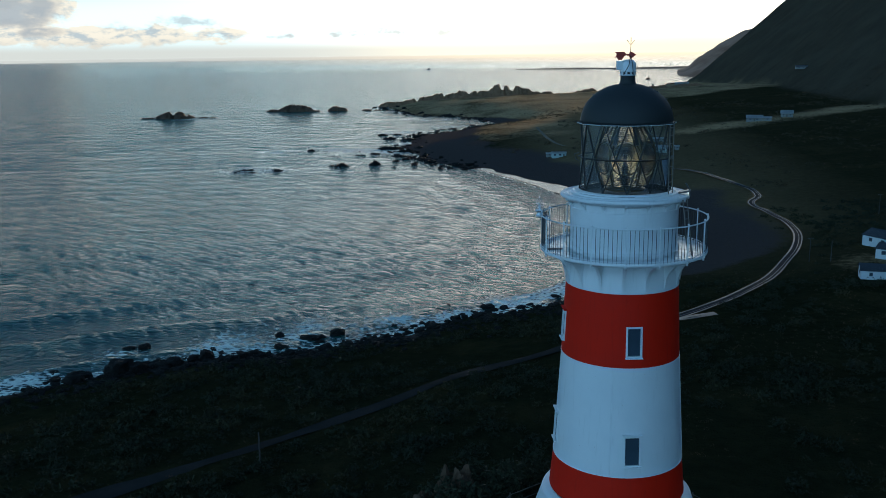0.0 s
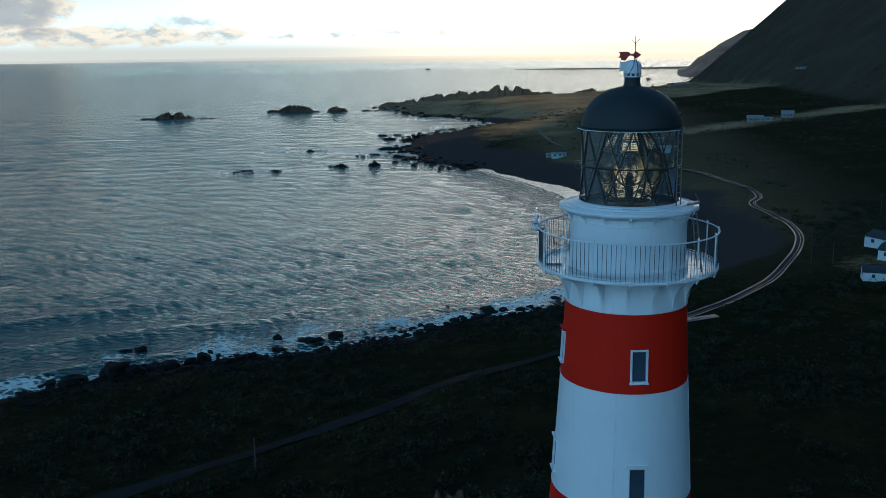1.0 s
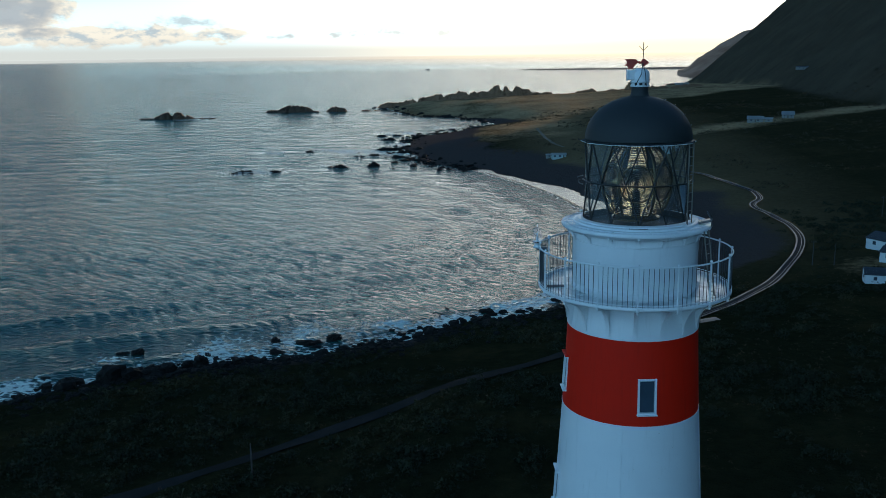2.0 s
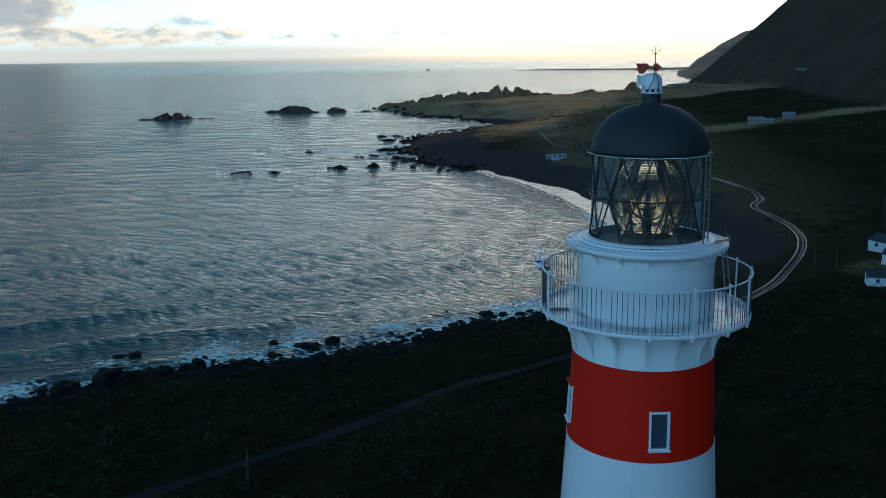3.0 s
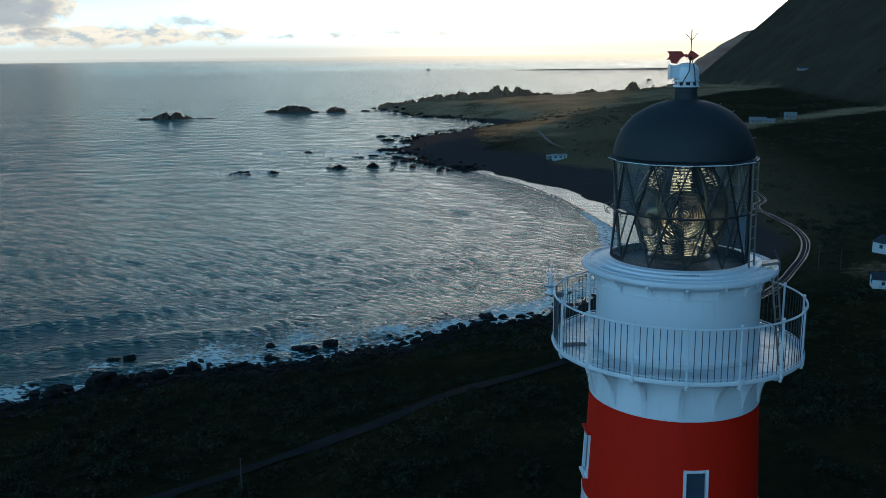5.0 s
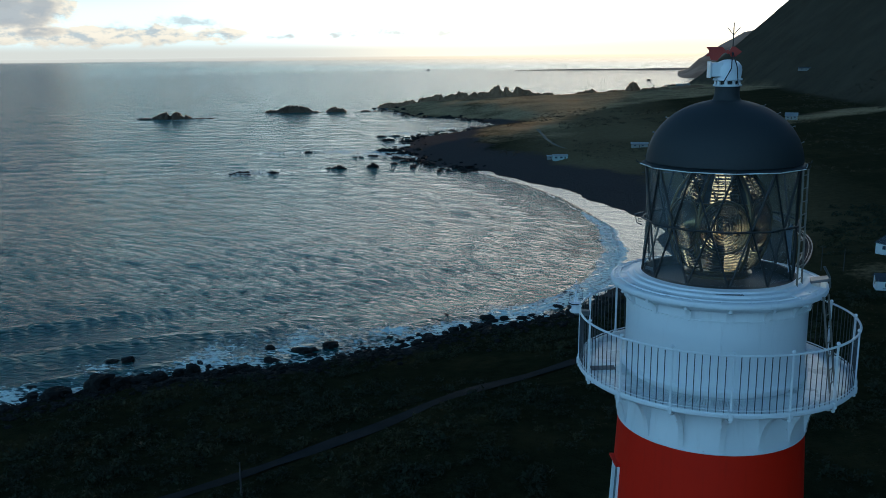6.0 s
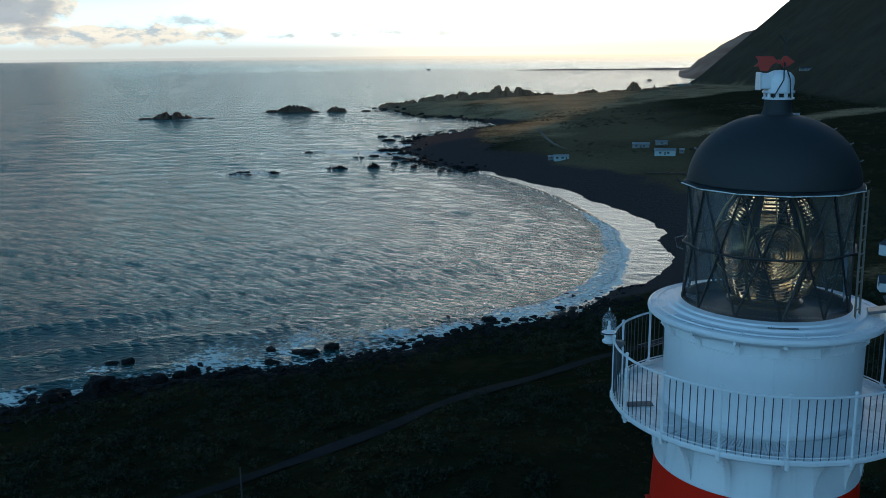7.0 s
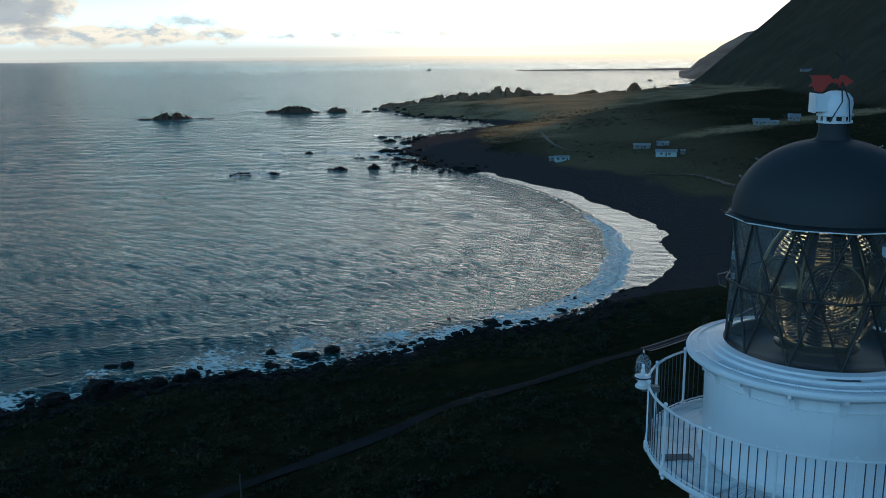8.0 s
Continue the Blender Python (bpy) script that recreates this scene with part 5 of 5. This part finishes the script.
# bushes and outcrops beside the tower's foot
for k, (x, y, size) in enumerate(((-5.2, 1.6, 2.2), (-4.4, 3.4, 2.7), (-7.0, 2.6, 2.3), (-3.4, 5.2, 2.6), (-9.2, 3.0, 2.0), (-6.2, 5.4, 2.4), (4.9, 4.4, 0.9))):
    z = float(height(np.array([x]), np.array([y]))[0])
    ob = new("bush", leafy(np.array([[0.0, 0.0, 0.0]]), np.array([size]), 5200, 0.95, SCRUB, "bush", 40 + k, 0.026))
    ob.location = (x, y, z - 0.1)
    tagged(ob, "dark shrub beside the lighthouse's foot", "bush", "shrubs by the lighthouse")
crag("rock_outcrop", "grey weathered rock outcrop by the lighthouse", "rock", -5.8, 4.0, 4.6, 3.4, 3.5, 20, 91, "", 0.3)

# ---- road and track ----
GRAVEL = plain_material("road_gravel", (0.034, 0.033, 0.034), 0.9, 0.0, 0.6, 0.35, 0.3, shine=0.03)
WHEEL_TRACK = plain_material("wet_wheel_track", (0.050, 0.049, 0.048), 0.45, 0.0, 0.5, 0.5, 0.3, shine=0.4)
PALE_TRACK = plain_material("farm_track_gravel", (0.19, 0.165, 0.125), 0.9, 0.0, 0.4, 0.35, 0.3, shine=0.05)
DIM_TRACK = plain_material("dirt_track", (0.026, 0.027, 0.027), 0.9, 0.0, 0.4, 0.6, 0.3, shine=0.03)


def smooth_line(points, step=3.0):
    pts = [Vector((*p, 0)) for p in points]
    out = []
    for i in range(len(pts) - 1):
        p0, p1, p2, p3 = pts[max(i - 1, 0)], pts[i], pts[i + 1], pts[min(i + 2, len(pts) - 1)]
        count = max(2, int((p2 - p1).length / step))
        for k in range(count):
            u = k / count
            out.append(0.5 * ((2 * p1) + (p2 - p0) * u + (2 * p0 - 5 * p1 + 4 * p2 - p3) * u * u + (3 * p1 - p0 - 3 * p2 + p3) * u ** 3))
    return out + [pts[-1]]


def ribbon(name, points, offset, width, lift, mat, parent=None, wander=0.0, seed=0):
    """A strip laid along a line on the ground, with a worn, wandering edge."""
    line = smooth_line(points)
    across = 3
    xy, probe = [], []
    for i, p in enumerate(line):
        way = (line[min(i + 1, len(line) - 1)] - line[max(i - 1, 0)]).normalized()
        side = Vector((-way.y, way.x, 0))
        w = width * (1 + wander * float(fbm(np.array([i * 1.0]), np.array([seed * 9.0]), 6, 3)[0]))
        mid = offset + wander * 0.5 * float(fbm(np.array([i * 1.0]), np.array([seed * 5.0 + 40]), 9, 2)[0])
        xy += [p + side * (mid + w * (k / (across - 1) - 0.5)) for k in range(across)]
        probe += [p + side * u for u in (-2.0, 0.0, 2.0)]
    flat = np.array([(p.x, p.y) for p in probe])
    z = height(flat[:, 0], flat[:, 1]).reshape(-1, 3).max(1)
    z = np.convolve(np.pad(z, 2, mode="edge"), np.ones(5) / 5, mode="valid") + lift
    verts = [(p.x, p.y, float(z[i // across]) + (0.02 if i % across == 1 else -0.05)) for i, p in enumerate(xy)]
    faces = [(r * across + k, r * across + k + 1, (r + 1) * across + k + 1, (r + 1) * across + k) for r in range(len(line) - 1) for k in range(across - 1)]
    return part(name, mesh_of(name, verts, [f[::-1] for f in faces], mat, True), None, parent)


road = ribbon("road", ROAD, 0, 3.3, 0.20, GRAVEL, None, 0.25, 1)
tagged(road, "winding unsealed gravel road with pale wheel tracks", "road", kind="structure")
for off, seed in ((-1.3, 2), (1.3, 3), (0.35, 6)):
    ribbon("wheel_track", ROAD, off, 0.25 if seed == 6 else 0.50, 0.27, WHEEL_TRACK, road, 0.5, seed)
ribbon("pull_off", [(34, 208.5), (38, 210.2), (41, 211), (44.5, 212.2)], -1.6, 3.2, 0.25, WHEEL_TRACK, road, 0.9, 21)
ribbon("rut", [(36, 209), (39, 210.6), (42, 211.3)], -1.9, 0.5, 0.30, GRAVEL, road, 0.9, 22)
track = ribbon("dirt_track", TRACK, 0, 3.4, 0.12, DIM_TRACK, None, 0.8, 4)
tagged(track, "narrow grey dirt track through the scrub", "track", kind="structure")
side_track = ribbon("side_track", [(-4, 760), (-2, 735), (2, 690), (7, 655), (16, 625)], 0, 2.6, 0.3, PALE_TRACK, None, 0.4, 9)
tagged(side_track, "pale farm track on the flat", "track", kind="structure")

# ---- buildings ----
WALL_PAINT = plain_material("weatherboard_paint", (0.21, 0.21, 0.20), 0.6, 0.0, 1.0, 0.12)
WALL_TEAL = plain_material("pale_teal_wall", (0.34, 0.44, 0.43), 0.6, 0.0, 1.0, 0.12)
ROOF_GREY = plain_material("grey_iron_roof", (0.11, 0.125, 0.145), 0.6, 0.0, 0.8, 0.2, shine=0.15)
WALL_BRIGHT = plain_material("white_weatherboard_paint", (0.60, 0.64, 0.66), 0.6, 0.0, 1.0, 0.12)
ROOF_PALE = plain_material("pale_iron_roof", (0.50, 0.52, 0.52), 0.5, 0.2, 0.8, 0.15)
DOOR_PAINT = plain_material("dark_door_paint", (0.08, 0.07, 0.06), 0.6, 0.0, 1.0, 0.15)
POLE_WOOD = plain_material("grey_pole_wood", (0.06, 0.056, 0.052), 0.85, 0.0, 2.0, 0.25)


def house(name, label, x, y, turn, long, deep, wall_h, roof_h, wall, roof, windows, door=None, group=""):
    """A gabled building: walls, a ribbed roof with eaves, framed windows, a door."""
    h = new(name)
    z = float(height(np.array([x]), np.array([y]))[0])
    h.matrix_world = pose(x, y, z + 0.1, 0, 0, turn)
    tagged(h, label, "house" if wall_h > 2.5 else "hut", group)
    bm = bmesh.new()
    a, b = long / 2, deep / 2
    low = [bm.verts.new(p) for p in ((-a, -b, -1), (a, -b, -1), (a, b, -1), (-a, b, -1))]
    top = [bm.verts.new(p) for p in ((-a, -b, wall_h), (a, -b, wall_h), (a, b, wall_h), (-a, b, wall_h))]
    ridge = [bm.verts.new((-a, 0, wall_h + roof_h)), bm.verts.new((a, 0, wall_h + roof_h))]
    for f in ((low[0], low[1], top[1], top[0]), (low[2], low[3], top[3], top[2]), (low[1], low[2], top[2], ridge[1], top[1]), (low[3], low[0], top[0], ridge[0], top[3])):
        bm.faces.new(f)
    part("wall", bm, wall, h)
    over = 0.4
    for s in (-1, 1):
        bm = bmesh.new()
        rise = roof_h / b
        e = b + over
        ribs = max(6, int(long / 0.8))
        for k in range(ribs):
            x0, x1 = -a - over + (long + 2 * over) * k / ribs, -a - over + (long + 2 * over) * (k + 0.86) / ribs
            x2 = -a - over + (long + 2 * over) * (k + 1) / ribs
            for p, q, lift in ((x0, x1, 0.06), (x1, x2, 0.11)):
                quad = [(p, 0, wall_h + roof_h + lift), (q, 0, wall_h + roof_h + lift), (q, s * e, wall_h + roof_h - rise * e + lift), (p, s * e, wall_h + roof_h - rise * e + lift)]
                bm.faces.new([bm.verts.new(v) for v in (quad if s < 0 else quad[::-1])])
        bmesh.ops.solidify(bm, geom=bm.faces[:], thickness=0.05)
        part("roof", bm, roof, h)
    for side, u, w0, tall in windows:
        spot = {"front": (u, -b - 0.03, 0), "back": (u, b + 0.03, 180), "left": (-a - 0.03, u, -90), "right": (a + 0.03, u, 90)}[side]
        win = new("window")
        win.parent = h
        win.matrix_local = pose(spot[0], spot[1], wall_h * 0.58, 0, 0, spot[2])
        fr = bmesh.new()
        for sx in (-1, 1):
            box((0.09, 0.08, tall + 0.1), (sx * w0 / 2, 0, 0), fr)
        for sz in (-1, 1):
            box((w0 + 0.09, 0.08, 0.09), (0, 0.001, sz * tall / 2), fr)
        part("frame", fr, WALL_PAINT, win)
        part("pane", box((w0, 0.03, tall), (0, 0.01, 0)), WINDOW_GLASS, win)
    if door is not None:
        part("door", box((0.9, 0.06, 2.0), (door, -b - 0.03, 1.0), None, 0.01), DOOR_PAINT, h)
    return h


W = 1.3
house("house", "long white weatherboard house with a grey iron roof", 116.2, 284, -62, 17, 8.5, 3.0, 1.9, WALL_BRIGHT, ROOF_GREY, [("front", -5, W, 1.2), ("front", 0, W, 1.2), ("left", -1.5, W, 1.2), ("left", 2, W, 1.2), ("back", 3, W, 1.2)], 4)
house("house", "white house with a porch and grey roof", 111.5, 269, -40, 9, 7, 2.8, 1.5, WALL_BRIGHT, ROOF_GREY, [("front", -2, W, 1.2), ("left", 0, W, 1.2)], 2)
house("house", "low white shed with a blue-grey iron roof", 99.2, 244, -12, 12.5, 6.5, 2.7, 1.5, WALL_BRIGHT, ROOF_GREY, [("front", -3.6, 0.9, 1.0), ("front", 1.5, W, 1.0), ("left", 0, W, 1.0)], 4)
house("cottage", "pale teal cottage with a flat light roof on the flat", 11.5, 594, 6, 9.5, 6.5, 2.4, 0.8, WALL_TEAL, ROOF_PALE, [("front", -3, 1.6, 1.1), ("front", 0.5, 1.6, 1.1), ("left", 0, 1.4, 1.0)], 3)
house("cottage", "small white lean-to beside the cottage", 5.0, 599, 6, 4, 3.5, 2.1, 0.5, WALL_PAINT, ROOF_PALE, [("front", 0, 1.0, 0.9)])
FARM = "buildings on the far terrace"
house("cottage", "pale cottage with a light iron roof", 77, 575, -8, 13, 7, 2.7, 1.5, WALL_TEAL, ROOF_PALE, [("front", -3, 1.4, 1.1), ("front", 2, 1.4, 1.1)], 0, FARM)
house("cottage", "white cottage with a flat pale roof", 65, 606, -5, 11, 7, 2.6, 0.9, WALL_PAINT, ROOF_PALE, [("front", -3, 1.4, 1.1), ("front", 2, 1.4, 1.1)], 0, FARM)
house("cottage", "white shed with a pale roof behind the cottages", 80, 616, -5, 8, 5, 2.4, 0.8, WALL_PAINT, ROOF_PALE, [("front", 0, 1.4, 1.0)], None, FARM)
house("hut", "tiny pale hut beside the cottages", 88, 579, 0, 2.6, 2.6, 2.2, 0.7, WALL_PAINT, ROOF_PALE, [("front", 0, 0.8, 0.9)], None, FARM)
HILL = "houses on the upper terrace"
house("house", "white house with a pale roof on the grassy terrace", 166, 708, -14, 12, 7, 2.6, 2.0, WALL_PAINT, ROOF_PALE, [("front", -3, 1.4, 1.1), ("front", 2, 1.4, 1.1)], 0, HILL)
house("house", "low white shed on the grassy terrace", 175, 704, -14, 6, 4, 2.2, 1.0, WALL_PAINT, ROOF_PALE, [("front", 0, 1.4, 0.9)], None, HILL)
house("house", "square white house with a hipped pale roof", 193, 718, -14, 9, 8, 2.8, 2.2, WALL_PAINT, ROOF_PALE, [("front", -2.5, 1.2, 1.1), ("front", 2.5, 1.2, 1.1)], 0, HILL)
house("house", "distant pale farm building under the range", 334, 1195, -10, 18, 8, 2.4, 1.3, WALL_PAINT, ROOF_GREY, [("front", -5, 1.6, 1.2), ("front", 4, 1.6, 1.2)], 0)
house("house", "distant long pale shed near the shore", 270, 1770, -6, 26, 9, 3, 1.2, WALL_PAINT, ROOF_PALE, [("front", -5, 1.6, 1.2)], 3)


def utility_pole(x, y, tall, arm=True):
    p = new("utility_pole")
    z = float(height(np.array([x]), np.array([y]))[0])
    p.location = (x, y, z - 0.3)
    tagged(p, "grey wooden power pole with a crossarm" if arm else "plain grey wooden pole", "pole", "power poles")
    part("pole", lathe([(0.17, 0), (0.11, tall), (0.0, tall + 0.03)], 10), POLE_WOOD, p)
    if arm:
        part("crossarm", box((2.0, 0.12, 0.14), (0, -0.14, tall - 0.5), None, 0.015), POLE_WOOD, p)
        for u in (-0.85, -0.35, 0.35, 0.85):
            part("insulator", lathe([(0.0, tall - 0.43), (0.05, tall - 0.43), (0.06, tall - 0.34), (0.03, tall - 0.28), (0.0, tall - 0.27)], 8), WALL_PAINT, p).location = (u, -0.14, 0)


for x, y, tall, arm in ((86.1, 271.7, 8.4, True), (92.1, 269.2, 7.2, False), (133.0, 344, 8.5, True), (-46.4, 102.6, 6.5, False)):
    utility_pole(x, y, tall, arm)
for k, (x, y, size) in enumerate(((101, 258, 2.6), (106, 256, 2.2), (113, 262, 2.0), (96, 243, 1.6), (84, 256, 1.3), (87.5, 268, 1.2), (92, 278, 1.6), (97, 254, 1.4))):
    z = float(height(np.array([x]), np.array([y]))[0])
    ob = new("bush", leafy(np.array([[0.0, 0.0, 0.0]]), np.array([size]), 420, 0.8, SCRUB, "bush", 60 + k, 0.075))
    ob.location = (x, y, z - 0.1)
    tagged(ob, "dense dark shrub in the house yard", "bush", "shrubs in the yard")

# ---- fence round the tower's foot ----
FENCE_WOOD = plain_material("weathered_fence_wood", (0.07, 0.066, 0.06), 0.85, 0.0, 3.0, 0.25)
fence = new("fence")
fence.location = (0, 0, TOWER_FOOT)
tagged(fence, "low weathered post-and-rail fence round the lighthouse's foot", "fence")
angles = list(range(-30, 221, 25))
spots = [(4.3 * math.cos(radians(a)), 4.3 * math.sin(radians(a))) for a in angles]
levels = [float(height(np.array([x]), np.array([y]))[0]) - TOWER_FOOT for x, y in spots]
for (x, y), z in zip(spots, levels):
    part("fence_post", box((0.06, 0.06, 1.1), (x, y, z + 0.15), None, 0.01), FENCE_WOOD, fence)
for (p, z0), (q, z1) in zip(zip(spots, levels), list(zip(spots, levels))[1:]):
    for up in (0.28, 0.62):
        part("fence_rail", rod([(*p, z0 + up), (*q, z1 + up)], 0.016, 6), FENCE_WOOD, fence)

# ---- distance: hills and low land on the horizon, out of reach of any shift ----


def distance_material():
    m, n = material("hazy_distance")
    at = n.add("ShaderNodeNewGeometry", out=0)
    tone = n.span(n.noise(at, 0.012, 6, 0.65), 0.35, 0.65)
    # faint warm emission puts the haze into the hills' own colour
    shader = n.add("ShaderNodeBsdfPrincipled", {"Base Color": n.mix(tone, (0.04, 0.038, 0.03, 1), (0.13, 0.12, 0.10, 1)), "Roughness": 0.95,
                                                "Emission Color": (0.75, 0.62, 0.48, 1), "Emission Strength": 0.022})
    n.add("ShaderNodeOutputMaterial", {"Surface": shader}, out=None)
    return m


def far_range(name, label, bearings, tops, depth, dist, seed):
    """A far ridge: its crest by bearing, falling forward to the sea and back behind."""
    b = np.linspace(bearings[0], bearings[-1], 90)
    crest = np.interp(b, bearings, tops) * (1 + 0.05 * fbm(b * 10, b * 0 + seed, 12, 4))
    verts, cols = [], 7
    for bearing, top in zip(b, crest):
        for k in range(cols):
            u = k / (cols - 1)
            d = dist + depth * (u - 0.3)
            shape = min(1.0, u / 0.55) ** 0.8 if u <= 0.55 else 1 - (u - 0.55) * 0.8
            a = radians(bearing)
            base = sea_rim(d) - 3
            verts.append((d * math.sin(a), -28 + d * math.cos(a), base + max(0.5, top * shape * (1 + 0.10 * float(fbm(np.array([bearing * 40]), np.array([u * 300 + seed]), 40, 3)[0])))))
    faces = [(r * cols + k, (r + 1) * cols + k, (r + 1) * cols + k + 1, r * cols + k + 1) for r in range(89) for k in range(cols - 1)]
    ob = new(name, mesh_of(name, verts, faces, DISTANCE, True))
    return tagged(ob, label, "backdrop", kind="structure")


def sea_rim(d):
    return 53.5 * max(0.0, (d - 1800) / 3150) ** 1.5


DISTANCE = distance_material()
far_range("backdrop", "hazy far coastal range falling to the sea", [8.2, 8.9, 9.4, 10.0, 10.9, 12.0, 12.8, 16, 24], [1, 20, 48, 72, 102, 136, 158, 240, 380], 600, 2750, 5)
far_range("backdrop", "low hazy land along the horizon", [-2.2, -1.4, 0.8, 2.5, 4.0, 6.0, 8.0, 12.0], [1, 3, 5, 6, 5, 6, 8, 12], 110, 3300, 9)


def haze_glow_material():
    """A glowing see-through sheet added in place of sunlit haze over the far shore."""
    m, n = material("haze_glow")
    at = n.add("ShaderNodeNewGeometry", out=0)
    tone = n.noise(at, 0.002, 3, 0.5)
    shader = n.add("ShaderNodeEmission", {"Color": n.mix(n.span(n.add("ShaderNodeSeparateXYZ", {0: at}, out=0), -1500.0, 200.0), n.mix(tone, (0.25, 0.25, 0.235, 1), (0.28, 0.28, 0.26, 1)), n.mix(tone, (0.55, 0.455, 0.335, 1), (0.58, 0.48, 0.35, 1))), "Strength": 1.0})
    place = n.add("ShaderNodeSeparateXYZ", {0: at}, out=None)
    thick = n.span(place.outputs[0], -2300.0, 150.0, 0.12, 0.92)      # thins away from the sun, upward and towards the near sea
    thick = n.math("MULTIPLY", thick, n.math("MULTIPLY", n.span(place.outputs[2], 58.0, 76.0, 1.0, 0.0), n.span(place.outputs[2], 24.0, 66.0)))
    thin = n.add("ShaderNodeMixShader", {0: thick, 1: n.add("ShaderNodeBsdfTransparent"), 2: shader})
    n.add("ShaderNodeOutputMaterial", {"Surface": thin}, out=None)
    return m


DISTANCE = haze_glow_material()
far_range("backdrop", "glowing sheet standing in for sunlit haze along the horizon", [-36.0, -20.0, -7.0, 0.0, 4.0, 12.0], [50, 52, 54, 55, 56, 56], 120, 3700, 3)


def boat(x, y, turn):
    """A small working boat far out."""
    b = new("fishing_boat")
    b.matrix_world = pose(x, y, sea_rim(math.hypot(x, y)) - 0.2, 0, 0, turn)
    tagged(b, "small dark fishing boat far out on the sea", "boat")
    bm = bmesh.new()
    sections = ((-8.5, 1.9, 1.9), (-3, 2.3, 1.7), (3, 2.3, 1.9), (7, 1.3, 2.5), (9.5, 0.1, 3.0))
    rings = [[bm.verts.new(p) for p in ((u, -w, top), (u, -w * 0.7, 0), (u, w * 0.7, 0), (u, w, top))] for u, w, top in sections]
    for p, q in zip(rings, rings[1:]):
        for k in range(4):
            bm.faces.new((p[k], p[(k + 1) % 4], q[(k + 1) % 4], q[k]))
    bm.faces.new(rings[0][::-1])
    bm.faces.new(rings[-1])
    part("hull", bm, ROOF_GREY, b)
    part("wheelhouse", box((4.2, 3.0, 2.8), (1.5, 0, 3.2), None, 0.2), WALL_PAINT, b)
    part("mast", rod([(-1.5, 0, 1.8), (-1.5, 0, 7.0)], 0.14, 8), POLE_WOOD, b)


boat(-415, 3387, 8)
